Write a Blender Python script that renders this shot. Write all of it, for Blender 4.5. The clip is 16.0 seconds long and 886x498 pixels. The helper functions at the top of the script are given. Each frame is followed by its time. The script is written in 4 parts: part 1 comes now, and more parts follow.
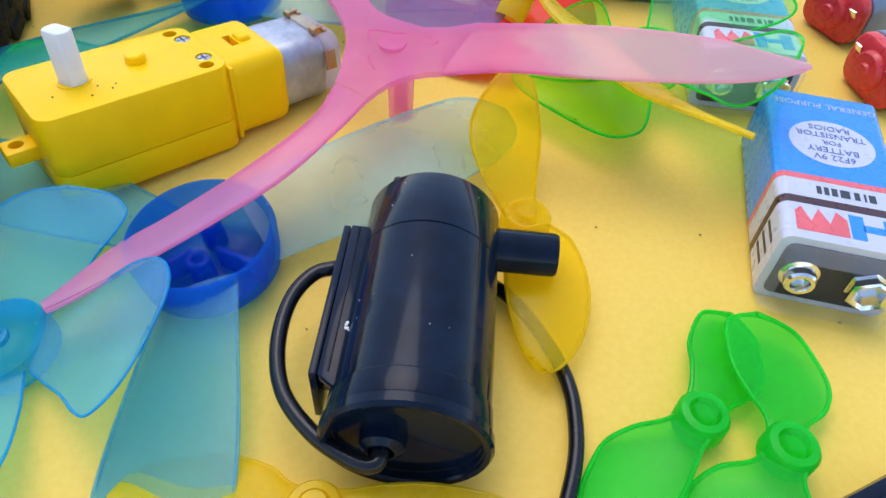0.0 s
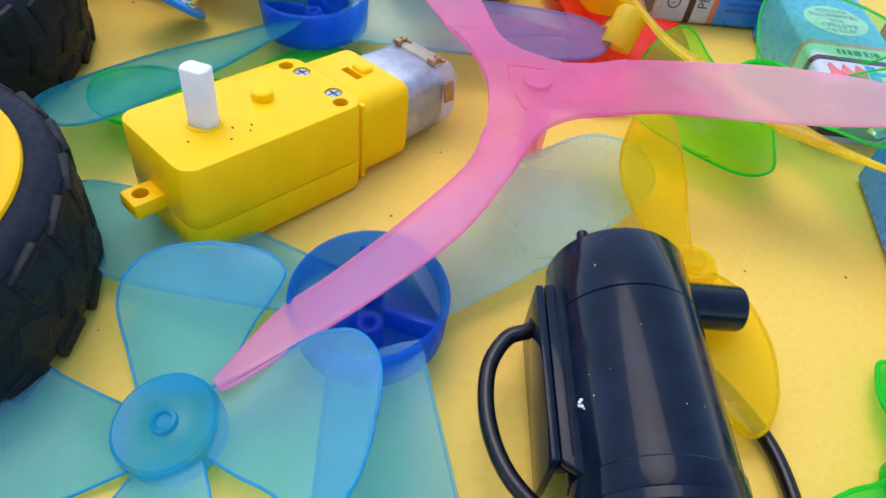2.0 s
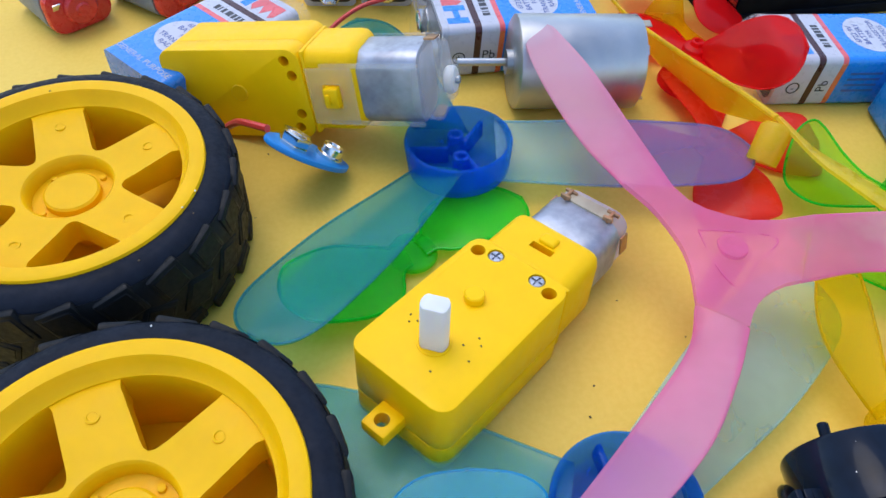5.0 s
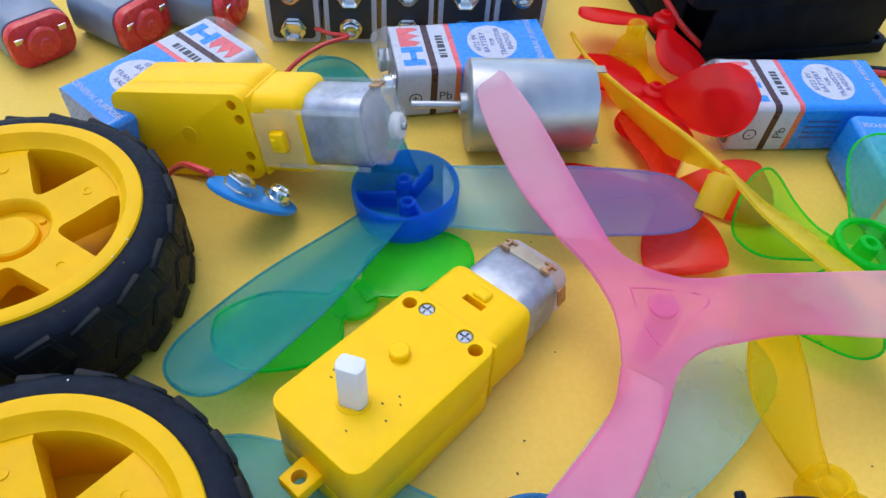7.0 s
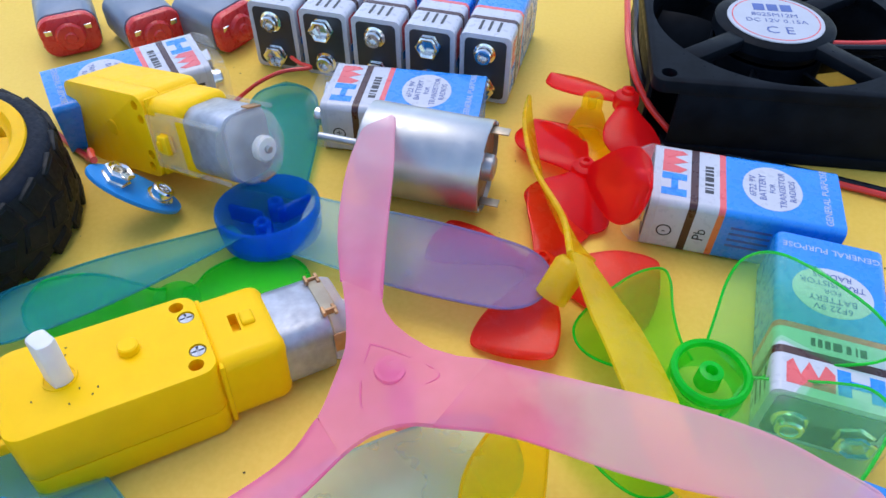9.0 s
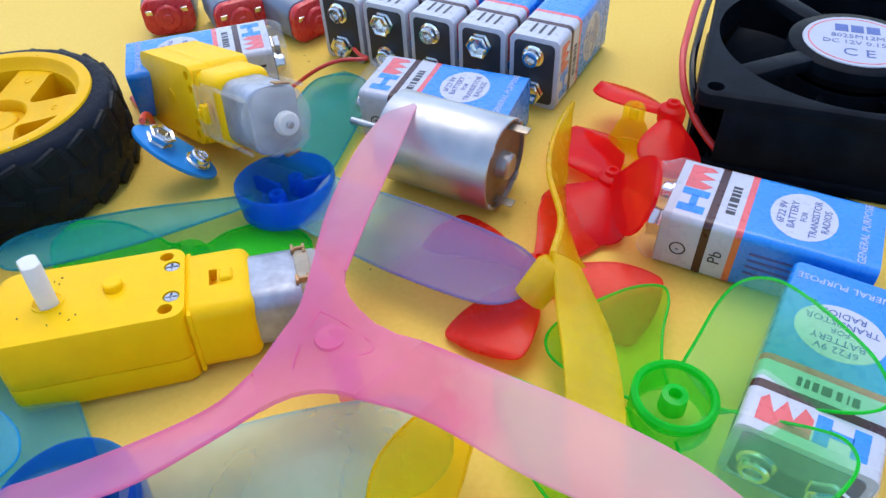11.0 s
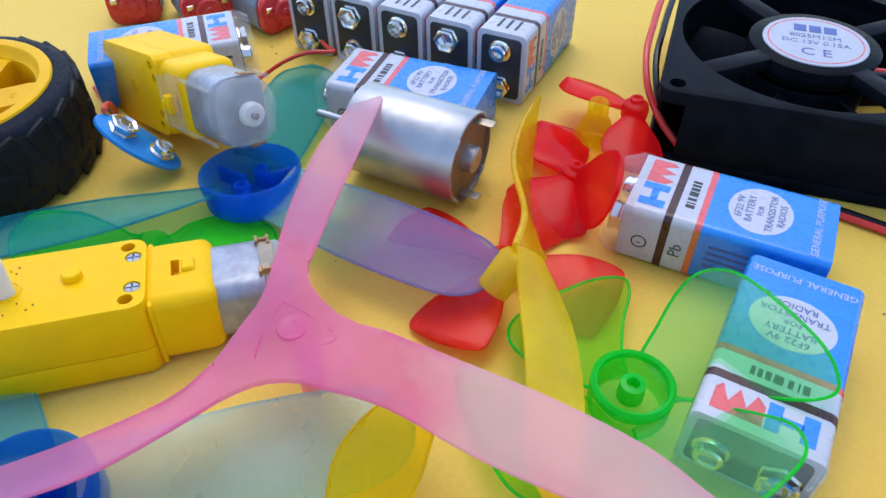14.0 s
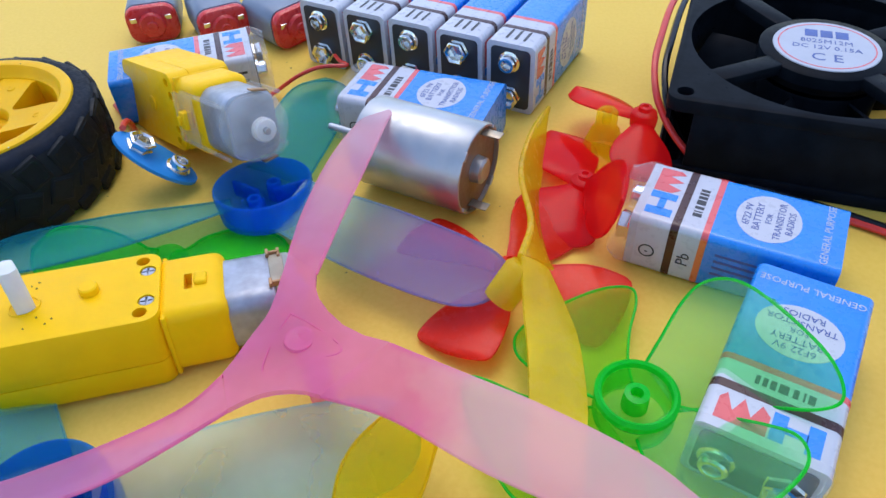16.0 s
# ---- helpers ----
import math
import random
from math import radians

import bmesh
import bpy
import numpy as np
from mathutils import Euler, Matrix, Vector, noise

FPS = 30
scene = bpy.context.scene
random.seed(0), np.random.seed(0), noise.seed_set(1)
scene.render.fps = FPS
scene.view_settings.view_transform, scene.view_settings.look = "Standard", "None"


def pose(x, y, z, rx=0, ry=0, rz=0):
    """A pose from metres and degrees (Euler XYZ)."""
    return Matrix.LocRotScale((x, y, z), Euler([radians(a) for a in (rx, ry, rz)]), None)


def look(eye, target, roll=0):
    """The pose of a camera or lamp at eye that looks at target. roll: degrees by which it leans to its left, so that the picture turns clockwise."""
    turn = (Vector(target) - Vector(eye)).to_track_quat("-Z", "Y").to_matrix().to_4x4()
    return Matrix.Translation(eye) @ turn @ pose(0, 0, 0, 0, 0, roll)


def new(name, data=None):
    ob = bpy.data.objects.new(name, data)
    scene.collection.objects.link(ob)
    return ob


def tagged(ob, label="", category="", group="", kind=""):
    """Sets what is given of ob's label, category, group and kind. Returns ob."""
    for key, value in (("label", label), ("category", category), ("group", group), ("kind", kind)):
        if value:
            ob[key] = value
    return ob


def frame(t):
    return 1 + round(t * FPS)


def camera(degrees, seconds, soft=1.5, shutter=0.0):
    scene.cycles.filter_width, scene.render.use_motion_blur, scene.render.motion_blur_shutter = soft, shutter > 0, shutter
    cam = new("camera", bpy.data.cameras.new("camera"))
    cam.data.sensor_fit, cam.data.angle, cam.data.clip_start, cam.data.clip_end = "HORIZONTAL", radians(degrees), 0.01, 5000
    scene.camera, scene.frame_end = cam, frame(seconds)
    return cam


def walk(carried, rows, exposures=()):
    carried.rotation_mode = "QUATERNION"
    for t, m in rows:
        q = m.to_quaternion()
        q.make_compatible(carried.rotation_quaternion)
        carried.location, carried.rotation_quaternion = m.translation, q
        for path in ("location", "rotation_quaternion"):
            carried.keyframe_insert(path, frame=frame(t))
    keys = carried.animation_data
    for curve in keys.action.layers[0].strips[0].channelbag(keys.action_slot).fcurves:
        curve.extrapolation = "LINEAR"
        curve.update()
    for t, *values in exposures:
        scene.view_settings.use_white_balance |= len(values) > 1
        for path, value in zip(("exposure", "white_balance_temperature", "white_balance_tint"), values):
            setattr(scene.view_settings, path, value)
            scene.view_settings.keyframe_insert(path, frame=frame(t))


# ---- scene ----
cam = camera(64.30, 16.0)
# seconds, eye, turn
PATH = [
    (0.0, 0.05505, -0.14098, 0.10676, 41.952, -2.696, 0.344),
    (0.5, 0.04945, -0.14014, 0.10473, 42.208, -3.142, 0.378),
    (1.0, 0.03933, -0.13526, 0.10688, 42.294, -3.127, -0.481),
    (1.5, 0.02088, -0.12915, 0.10874, 41.987, -2.918, -1.234),
    (2.0, 0.01259, -0.12624, 0.10481, 41.807, -5.971, -3.556),
    (2.5, 0.00883, -0.12461, 0.11113, 41.202, -4.685, -3.438),
    (3.0, 0.00189, -0.12174, 0.11455, 41.933, -4.433, -4.312),
    (3.5, -0.01648, -0.11627, 0.11667, 40.516, -2.939, -6.227),
    (4.0, -0.02671, -0.10050, 0.12160, 39.905, -3.042, -7.987),
    (4.2, -0.03044, -0.09430, 0.12454, 38.962, -3.140, -8.151),
    (6.3, -0.02855, -0.08680, 0.13713, 38.826, -3.141, -8.691),
    (6.5, -0.02466, -0.08673, 0.13770, 38.781, -2.890, -8.403),
    (7.0, -0.01406, -0.08392, 0.13915, 39.605, -3.346, -7.248),
    (7.5, 0.00149, -0.08254, 0.14079, 40.284, -1.944, -4.384),
    (8.0, 0.02704, -0.08207, 0.13796, 39.782, -2.026, -0.983),
    (8.2, 0.04012, -0.08156, 0.13904, 40.867, -1.554, 1.964),
    (10.3, 0.10450, -0.08025, 0.12876, 45.128, 2.039, 23.054),
    (10.5, 0.11020, -0.07857, 0.12720, 44.737, 2.606, 24.324),
    (11.0, 0.10673, -0.07518, 0.13030, 45.712, 2.329, 24.729),
    (11.5, 0.10958, -0.07537, 0.13002, 45.350, 2.555, 24.750),
    (12.0, 0.10319, -0.07608, 0.12682, 44.063, 0.797, 22.882),
    (12.5, 0.10362, -0.07655, 0.12967, 44.884, 0.561, 23.146),
    (13.0, 0.10980, -0.07498, 0.12879, 45.516, 1.453, 23.890),
    (13.5, 0.10882, -0.07492, 0.12966, 45.892, 1.070, 23.894),
    (14.0, 0.10917, -0.07580, 0.12993, 45.463, 0.606, 23.335),
    (14.5, 0.11100, -0.07420, 0.13059, 45.647, 0.901, 23.119),
    (15.0, 0.11181, -0.07413, 0.13115, 45.955, 1.265, 23.340),
    (15.5, 0.11133, -0.07455, 0.13096, 45.914, 1.736, 23.744),
    (16.0, 0.11343, -0.07462, 0.13207, 46.006, 2.444, 24.406),
]
walk(cam, [(t, pose(x, y, z, rx, ry, rz)) for t, x, y, z, rx, ry, rz in PATH], exposures=[(0.0, 0.14, 6560, 13), (1.5, 0.19, 6620, 13.5), (3.0, 0.16, 6680, 13.5), (4.0, 0.06, 6600, 12), (7.0, -0.04, 6520, 10.5), (8.2, -0.03, 6500, 10.5), (10.5, 0.06, 6480, 11.5), (13.0, 0.02, 6460, 11.5), (15.0, -0.08, 6420, 11.5), (16.0, -0.09, 6400, 12)])
# ---- end of path ----

# ---- light ----
world = bpy.data.worlds.new("sky")
scene.world = world
world.use_nodes = True
wn = world.node_tree
sky = wn.nodes.new("ShaderNodeTexSky")
sky.sky_type = "NISHITA"
sky.sun_disc = False
sky.sun_elevation, sky.sun_rotation = radians(67), radians(-27)
wn.nodes["Background"].inputs["Strength"].default_value = 0.335
wn.links.new(sky.outputs["Color"], wn.nodes["Background"].inputs["Color"])
sun = new("sun", bpy.data.lights.new("sun", "SUN"))
sun.data.energy, sun.data.angle, sun.data.color = 0.95, radians(40), (1.0, 0.95, 0.88)
sun.matrix_world = look((-0.3, 0.58, 1.55), (0, 0, 0))

# ---- materials ----


def material(name):
    m = bpy.data.materials.new(name)
    m.use_nodes = True
    nt = m.node_tree
    return m, nt, nt.nodes["Principled BSDF"], nt.nodes["Material Output"]


def noise_node(nt, scale, detail=4.0, rough=0.55):
    co = nt.nodes.new("ShaderNodeTexCoord")
    n = nt.nodes.new("ShaderNodeTexNoise")
    n.inputs["Scale"].default_value, n.inputs["Detail"].default_value, n.inputs["Roughness"].default_value = scale, detail, rough
    nt.links.new(co.outputs["Object"], n.inputs["Vector"])
    return n


def ramp(nt, source, a, b, lo, hi):
    r = nt.nodes.new("ShaderNodeMapRange")
    r.inputs["From Min"].default_value, r.inputs["From Max"].default_value = lo, hi
    r.inputs["To Min"].default_value, r.inputs["To Max"].default_value = a, b
    nt.links.new(source, r.inputs["Value"])
    return r.outputs["Result"]


def tint(nt, source, c1, c2, lo=0.35, hi=0.65):
    r = nt.nodes.new("ShaderNodeValToRGB")
    r.color_ramp.elements[0].position, r.color_ramp.elements[1].position = lo, hi
    r.color_ramp.elements[0].color, r.color_ramp.elements[1].color = (*c1, 1), (*c2, 1)
    nt.links.new(source, r.inputs["Fac"])
    return r.outputs["Color"]


def bump(nt, bsdf, scale, strength, distance=0.0002, detail=4.0):
    n = noise_node(nt, scale, detail)
    b = nt.nodes.new("ShaderNodeBump")
    b.inputs["Strength"].default_value, b.inputs["Distance"].default_value = strength, distance
    nt.links.new(n.outputs["Fac"], b.inputs["Height"])
    nt.links.new(b.outputs["Normal"], bsdf.inputs["Normal"])


def solid(name, color, rough=0.4, metal=0.0, vary=0.12, scale=120.0, relief=0.15, coat=0.0, sss=0.0, spec=0.5):
    """Plain opaque plastic, paint, rubber or metal with uneven tone and gloss."""
    m, nt, b, _ = material(name)
    n = noise_node(nt, scale)
    c2 = [min(1, c * (1 + vary)) for c in color]
    c1 = [c * (1 - vary) for c in color]
    nt.links.new(tint(nt, n.outputs["Fac"], c1, c2), b.inputs["Base Color"])
    n2 = noise_node(nt, scale * 4.1, 6)
    nt.links.new(ramp(nt, n2.outputs["Fac"], rough * 0.75, min(1, rough * 1.3), 0.3, 0.7), b.inputs["Roughness"])
    b.inputs["Metallic"].default_value = metal
    b.inputs["Coat Weight"].default_value = coat
    b.inputs["Specular IOR Level"].default_value = spec
    if sss:
        b.inputs["Subsurface Weight"].default_value = sss
        b.inputs["Subsurface Radius"].default_value = (0.003, 0.002, 0.0008)
        b.inputs["Subsurface Scale"].default_value = 1.0
    if relief:
        bump(nt, b, scale * 6, relief, 0.0001)
    return m


def clear(name, color, see, through_tint, rough=0.22, body=0.55, fade=None):
    """Tinted see-through moulded plastic: part lets the view through, part scatters light. fade: a second colour from one distance to another."""
    m, nt, b, out = material(name)
    n = noise_node(nt, 60, 3)
    base = tint(nt, n.outputs["Fac"], [c * 0.9 for c in color], [min(1, c * 1.08) for c in color])
    tl = nt.nodes.new("ShaderNodeBsdfTranslucent")
    tp = nt.nodes.new("ShaderNodeBsdfTransparent")
    tp.inputs["Color"].default_value = (*[c ** 0.5 for c in through_tint], 1)
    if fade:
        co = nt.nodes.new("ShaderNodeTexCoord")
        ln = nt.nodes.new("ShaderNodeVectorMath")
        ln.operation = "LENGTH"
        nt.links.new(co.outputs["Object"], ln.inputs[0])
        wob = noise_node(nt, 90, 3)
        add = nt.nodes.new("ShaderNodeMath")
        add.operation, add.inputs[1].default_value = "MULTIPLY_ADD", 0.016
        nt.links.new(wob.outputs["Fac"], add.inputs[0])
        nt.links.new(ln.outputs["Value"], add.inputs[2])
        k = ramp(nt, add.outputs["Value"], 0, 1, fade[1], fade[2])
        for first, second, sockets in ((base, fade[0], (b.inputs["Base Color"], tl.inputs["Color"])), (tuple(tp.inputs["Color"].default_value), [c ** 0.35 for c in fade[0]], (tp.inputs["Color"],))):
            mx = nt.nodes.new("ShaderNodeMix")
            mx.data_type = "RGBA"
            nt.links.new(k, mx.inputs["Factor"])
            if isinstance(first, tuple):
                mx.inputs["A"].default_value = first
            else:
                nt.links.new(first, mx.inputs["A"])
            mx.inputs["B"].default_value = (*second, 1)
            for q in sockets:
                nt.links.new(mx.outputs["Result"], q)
    else:
        nt.links.new(base, b.inputs["Base Color"])
        nt.links.new(base, tl.inputs["Color"])
    n2 = noise_node(nt, 300, 5)
    nt.links.new(ramp(nt, n2.outputs["Fac"], rough * 0.7, rough * 1.4, 0.3, 0.7), b.inputs["Roughness"])
    bump(nt, b, 75, 0.22, 0.0004, 2.0)
    mix1, mix2 = nt.nodes.new("ShaderNodeMixShader"), nt.nodes.new("ShaderNodeMixShader")
    mix1.inputs["Fac"].default_value = 1 - body
    nt.links.new(b.outputs["BSDF"], mix1.inputs[1])
    nt.links.new(tl.outputs["BSDF"], mix1.inputs[2])
    n3 = noise_node(nt, 45, 2)
    see = see ** 0.5
    nt.links.new(ramp(nt, n3.outputs["Fac"], see - 0.02, min(1.0, see + 0.02), 0.3, 0.7), mix2.inputs["Fac"])
    nt.links.new(mix1.outputs["Shader"], mix2.inputs[1])
    nt.links.new(tp.outputs["BSDF"], mix2.inputs[2])
    nt.links.new(mix2.outputs["Shader"], out.inputs["Surface"])
    return m


def paper():
    m, nt, b, _ = material("yellow_paper")
    n = noise_node(nt, 9, 5)
    fine = noise_node(nt, 700, 3)
    mixc = nt.nodes.new("ShaderNodeMix")
    mixc.data_type = "RGBA"
    mixc.inputs["Factor"].default_value = 0.35
    nt.links.new(tint(nt, n.outputs["Fac"], (0.78, 0.502, 0.068), (0.83, 0.56, 0.10)), mixc.inputs["A"])
    nt.links.new(tint(nt, fine.outputs["Fac"], (0.76, 0.488, 0.07), (0.85, 0.575, 0.11)), mixc.inputs["B"])
    nt.links.new(mixc.outputs["Result"], b.inputs["Base Color"])
    b.inputs["Roughness"].default_value = 0.55
    b.inputs["Specular IOR Level"].default_value = 0.18
    bump(nt, b, 500, 0.12, 0.0001)
    return m


PAPER = paper()
YEL = solid("yellow_plastic", (0.95, 0.535, 0.001), 0.40, vary=0.03, sss=0.10, relief=0.06, spec=0.16)
YELW = solid("wheel_yellow", (0.84, 0.455, 0.001), 0.42, vary=0.04, sss=0.10, relief=0.06, spec=0.15)
RUBBER = solid("black_rubber", (0.007, 0.0105, 0.019), 0.6, vary=0.2, scale=200, relief=0.3, spec=0.13)
TREAD = solid("tread_rubber", (0.007, 0.009, 0.011), 0.5, vary=0.3, scale=200, relief=0.25, spec=0.2)
BLACK = solid("black_plastic", (0.004, 0.009, 0.020), 0.10, vary=0.3, scale=160, relief=0.07, spec=0.15)
CORD = solid("black_cord", (0.007, 0.007, 0.009), 0.22, vary=0.2, spec=0.3)
FANBLK = solid("fan_black", (0.006, 0.008, 0.011), 0.36, vary=0.25, relief=0.10, spec=0.035)
STEEL = solid("brushed_steel", (0.44, 0.45, 0.46), 0.40, metal=0.9, vary=0.12, scale=80, relief=0.1)
ZINC = solid("zinc_can", (0.38, 0.40, 0.45), 0.46, metal=0.7, vary=0.22, scale=160, relief=0.2)
CHROME = solid("bright_nickel", (0.78, 0.77, 0.74), 0.16, metal=1.0, vary=0.08)
COPPER = solid("copper_tag", (0.42, 0.24, 0.12), 0.4, metal=0.8, vary=0.3)
TAG = solid("tinned_tag", (0.40, 0.33, 0.24), 0.45, metal=0.7, vary=0.3)
BROWN = solid("brown_board", (0.20, 0.105, 0.045), 0.5, vary=0.15)
WHITEP = solid("white_nylon", (0.66, 0.65, 0.63), 0.38, vary=0.04, sss=0.2)
FROST = clear("frosted_cap", (0.80, 0.80, 0.80), 0.70, (0.95, 0.95, 0.95), 0.3)
DOME = clear("milky_cover", (0.76, 0.72, 0.78), 0.22, (0.95, 0.93, 0.96), 0.3)
FILM = clear("clear_film", (0.85, 0.85, 0.85), 0.80, (0.98, 0.98, 0.98), 0.10, 0.9)
WHITE = solid("label_white", (0.51, 0.51, 0.555), 0.30, vary=0.03, coat=0.3, relief=0.05)
BLUE = solid("label_blue", (0.010, 0.225, 0.70), 0.28, vary=0.06, coat=0.3, relief=0.05)
REDL = solid("label_red", (0.72, 0.10, 0.10), 0.30, vary=0.06, coat=0.3, relief=0.0)
ORANGE = solid("label_orange", (0.75, 0.17, 0.05), 0.30, vary=0.06, relief=0.0)
MAROON = solid("label_maroon", (0.055, 0.014, 0.012), 0.30, vary=0.1, relief=0.0)
INK = solid("ink", (0.03, 0.03, 0.035), 0.4, vary=0.1, relief=0.0)
INKBLUE = solid("ink_blue", (0.05, 0.09, 0.30), 0.4, vary=0.1, relief=0.0)
REDW = solid("red_wire", (0.62, 0.035, 0.025), 0.35, vary=0.06)
REDCAP = solid("red_cap", (0.62, 0.030, 0.026), 0.28, vary=0.08)
CLIPB = solid("clip_blue", (0.010, 0.24, 0.62), 0.4, vary=0.06)
DUST = solid("specks", (0.10, 0.07, 0.03), 0.9, vary=0.3)
LABELW = solid("fan_label_paper", (0.44, 0.45, 0.50), 0.4, vary=0.03, relief=0.05)
CANGREY = solid("grey_painted_can", (0.19, 0.23, 0.29), 0.42, metal=0.3, vary=0.12, scale=90, relief=0.12)
WDUST = solid("white_grit", (0.75, 0.72, 0.66), 0.9, vary=0.1)
TWIG = solid("bare_lead", (0.42, 0.36, 0.25), 0.5, vary=0.2)
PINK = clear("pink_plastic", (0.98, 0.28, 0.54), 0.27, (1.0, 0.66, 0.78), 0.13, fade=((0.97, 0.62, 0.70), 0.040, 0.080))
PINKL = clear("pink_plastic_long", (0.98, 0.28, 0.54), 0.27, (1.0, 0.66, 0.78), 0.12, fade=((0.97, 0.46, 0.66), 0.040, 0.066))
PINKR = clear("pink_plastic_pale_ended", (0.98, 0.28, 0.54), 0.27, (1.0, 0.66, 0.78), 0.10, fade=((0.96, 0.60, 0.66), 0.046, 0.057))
PINKD = clear("pink_plastic_thick", (0.98, 0.27, 0.55), 0.26, (1.0, 0.62, 0.77), 0.14)
PINKS = clear("pink_plastic_stub", (0.98, 0.34, 0.55), 0.34, (1.0, 0.66, 0.76), 0.2)
SKYB = clear("light_blue_plastic", (0.28, 0.66, 0.88), 0.54, (0.44, 0.92, 0.98), 0.20)
SKYE = clear("light_blue_edge", (0.010, 0.43, 0.72), 0.22, (0.12, 0.7, 0.95), 0.22)
TEAL = clear("sea_blue_blade", (0.04, 0.40, 0.54), 0.52, (0.34, 0.80, 0.88), 0.16)
TEALB = clear("sky_teal_blade", (0.22, 0.54, 0.74), 0.52, (0.52, 0.91, 0.96), 0.18)
PALE = clear("pale_aqua_blade", (0.60, 0.81, 0.79), 0.46, (0.76, 0.95, 0.96), 0.20)
# aqua blade; red light coming through its end is put in as a violet fade
VIOLET = clear("blade_red_seen_through", (0.42, 0.66, 0.70), 0.44, (0.66, 0.93, 0.96), 0.20, fade=((0.44, 0.38, 0.68), 0.038, 0.056))
DEEPB = clear("deep_blue_hub", (0.010, 0.20, 0.78), 0.38, (0.10, 0.45, 0.95), 0.2)
GREEN = clear("green_plastic", (0.02, 0.74, 0.09), 0.52, (0.22, 0.98, 0.25), 0.2)
GREENU = clear("leaf_green_plastic", (0.06, 0.88, 0.06), 0.38, (0.45, 0.98, 0.2), 0.2)
GREENE = clear("green_edge", (0.006, 0.72, 0.05), 0.14, (0.05, 0.9, 0.1), 0.2)
GREENP = clear("pale_green_blade", (0.34, 0.86, 0.46), 0.76, (0.58, 0.99, 0.62), 0.16)
LIME = clear("lime_blade", (0.38, 0.80, 0.04), 0.58, (0.62, 0.98, 0.22), 0.2)
YCLR = clear("clear_yellow", (0.95, 0.72, 0.010), 0.48, (1.0, 0.88, 0.10), 0.14)
YRIM = clear("yellow_rim", (0.88, 0.66, 0.01), 0.35, (0.98, 0.83, 0.07), 0.16)
YMID = clear("half_clear_yellow", (0.94, 0.70, 0.02), 0.34, (1.0, 0.86, 0.12), 0.22)
YSOL = clear("milky_yellow", (0.94, 0.70, 0.02), 0.10, (1.0, 0.85, 0.15), 0.28)
RED = clear("red_plastic", (0.95, 0.06, 0.024), 0.12, (1.0, 0.20, 0.10), 0.24)
REDD = clear("deep_red_plastic", (0.90, 0.018, 0.024), 0.28, (0.98, 0.10, 0.10), 0.09)

# ---- mesh helpers (millimetres) ----


def part(name, bm, mat, parent, label="", flat=False, angle=38):
    bmesh.ops.recalc_face_normals(bm, faces=bm.faces[:])
    for e in bm.edges:
        e.smooth = not (flat or (len(e.link_faces) == 2 and e.calc_face_angle(0) > radians(angle)))
    for f in bm.faces:
        f.smooth = not flat
    bmesh.ops.scale(bm, vec=(0.001, 0.001, 0.001), verts=bm.verts[:])
    me = bpy.data.meshes.new(name)
    bm.to_mesh(me)
    bm.free()
    me.materials.append(mat)
    ob = new(name, me)
    if parent is not None:
        ob.parent = parent
    if label:
        ob["label"] = label
    return ob


def thing(name, label, category, m, group=""):
    ob = new(name)
    ob.empty_display_size = 0.01
    ob.matrix_world = m
    return tagged(ob, label, category, group)


def at(x, y, z, rx=0, ry=0, rz=0):
    return pose(x / 1000, y / 1000, z / 1000, rx, ry, rz)


def rbox(x0, x1, y0, y1, z0, z1, r=0.6, seg=2):
    bm = bmesh.new()
    bmesh.ops.create_cube(bm, size=1.0)
    for v in bm.verts:
        v.co = ((x0 + x1) / 2 + v.co.x * (x1 - x0), (y0 + y1) / 2 + v.co.y * (y1 - y0), (z0 + z1) / 2 + v.co.z * (z1 - z0))
    if r:
        bmesh.ops.bevel(bm, geom=bm.edges[:], offset=r, segments=seg, profile=0.5, affect="EDGES")
    return bm


def prism(outline, z0, z1, r=0.0):
    """An upright slab over an outline of (x, y)."""
    bm = bmesh.new()
    f = bm.faces.new([bm.verts.new((x, y, z0)) for x, y in outline])
    g = bmesh.ops.extrude_face_region(bm, geom=[f])
    for v in g["geom"]:
        if isinstance(v, bmesh.types.BMVert):
            v.co.z = z1
    bmesh.ops.recalc_face_normals(bm, faces=bm.faces[:])
    if r:
        rim = [e for e in bm.edges if e.verts[0].co.z == e.verts[1].co.z]
        bmesh.ops.bevel(bm, geom=rim, offset=r, segments=2, profile=0.5, affect="EDGES")
    return bm


def lathe(profile, n=48, arc=360.0):
    """A turned form about z from (radius, height) points."""
    bm = bmesh.new()
    rings = []
    for r, z in profile:
        if r < 1e-6:
            rings.append([bm.verts.new((0, 0, z))])
        else:
            rings.append([bm.verts.new((r * math.cos(2 * math.pi * k / n), r * math.sin(2 * math.pi * k / n), z)) for k in range(n)])
    for a, b in zip(rings, rings[1:]):
        for k in range(n):
            q = [a[k % len(a)], a[(k + 1) % len(a)], b[(k + 1) % len(b)], b[k % len(b)]]
            q = [v for i, v in enumerate(q) if v not in q[:i]]
            if len(q) > 2:
                bm.faces.new(q)
    return bm


def moved(bm, m):
    bmesh.ops.transform(bm, matrix=m, verts=bm.verts[:])
    return bm


def shift(x, y, z, rx=0, ry=0, rz=0):
    return Matrix.LocRotScale((x, y, z), Euler([radians(a) for a in (rx, ry, rz)]), None)


def joined(*bms):
    out = bmesh.new()
    for b in bms:
        me = bpy.data.meshes.new("tmp")
        b.to_mesh(me)
        b.free()
        out.from_mesh(me)
        bpy.data.meshes.remove(me)
    return out


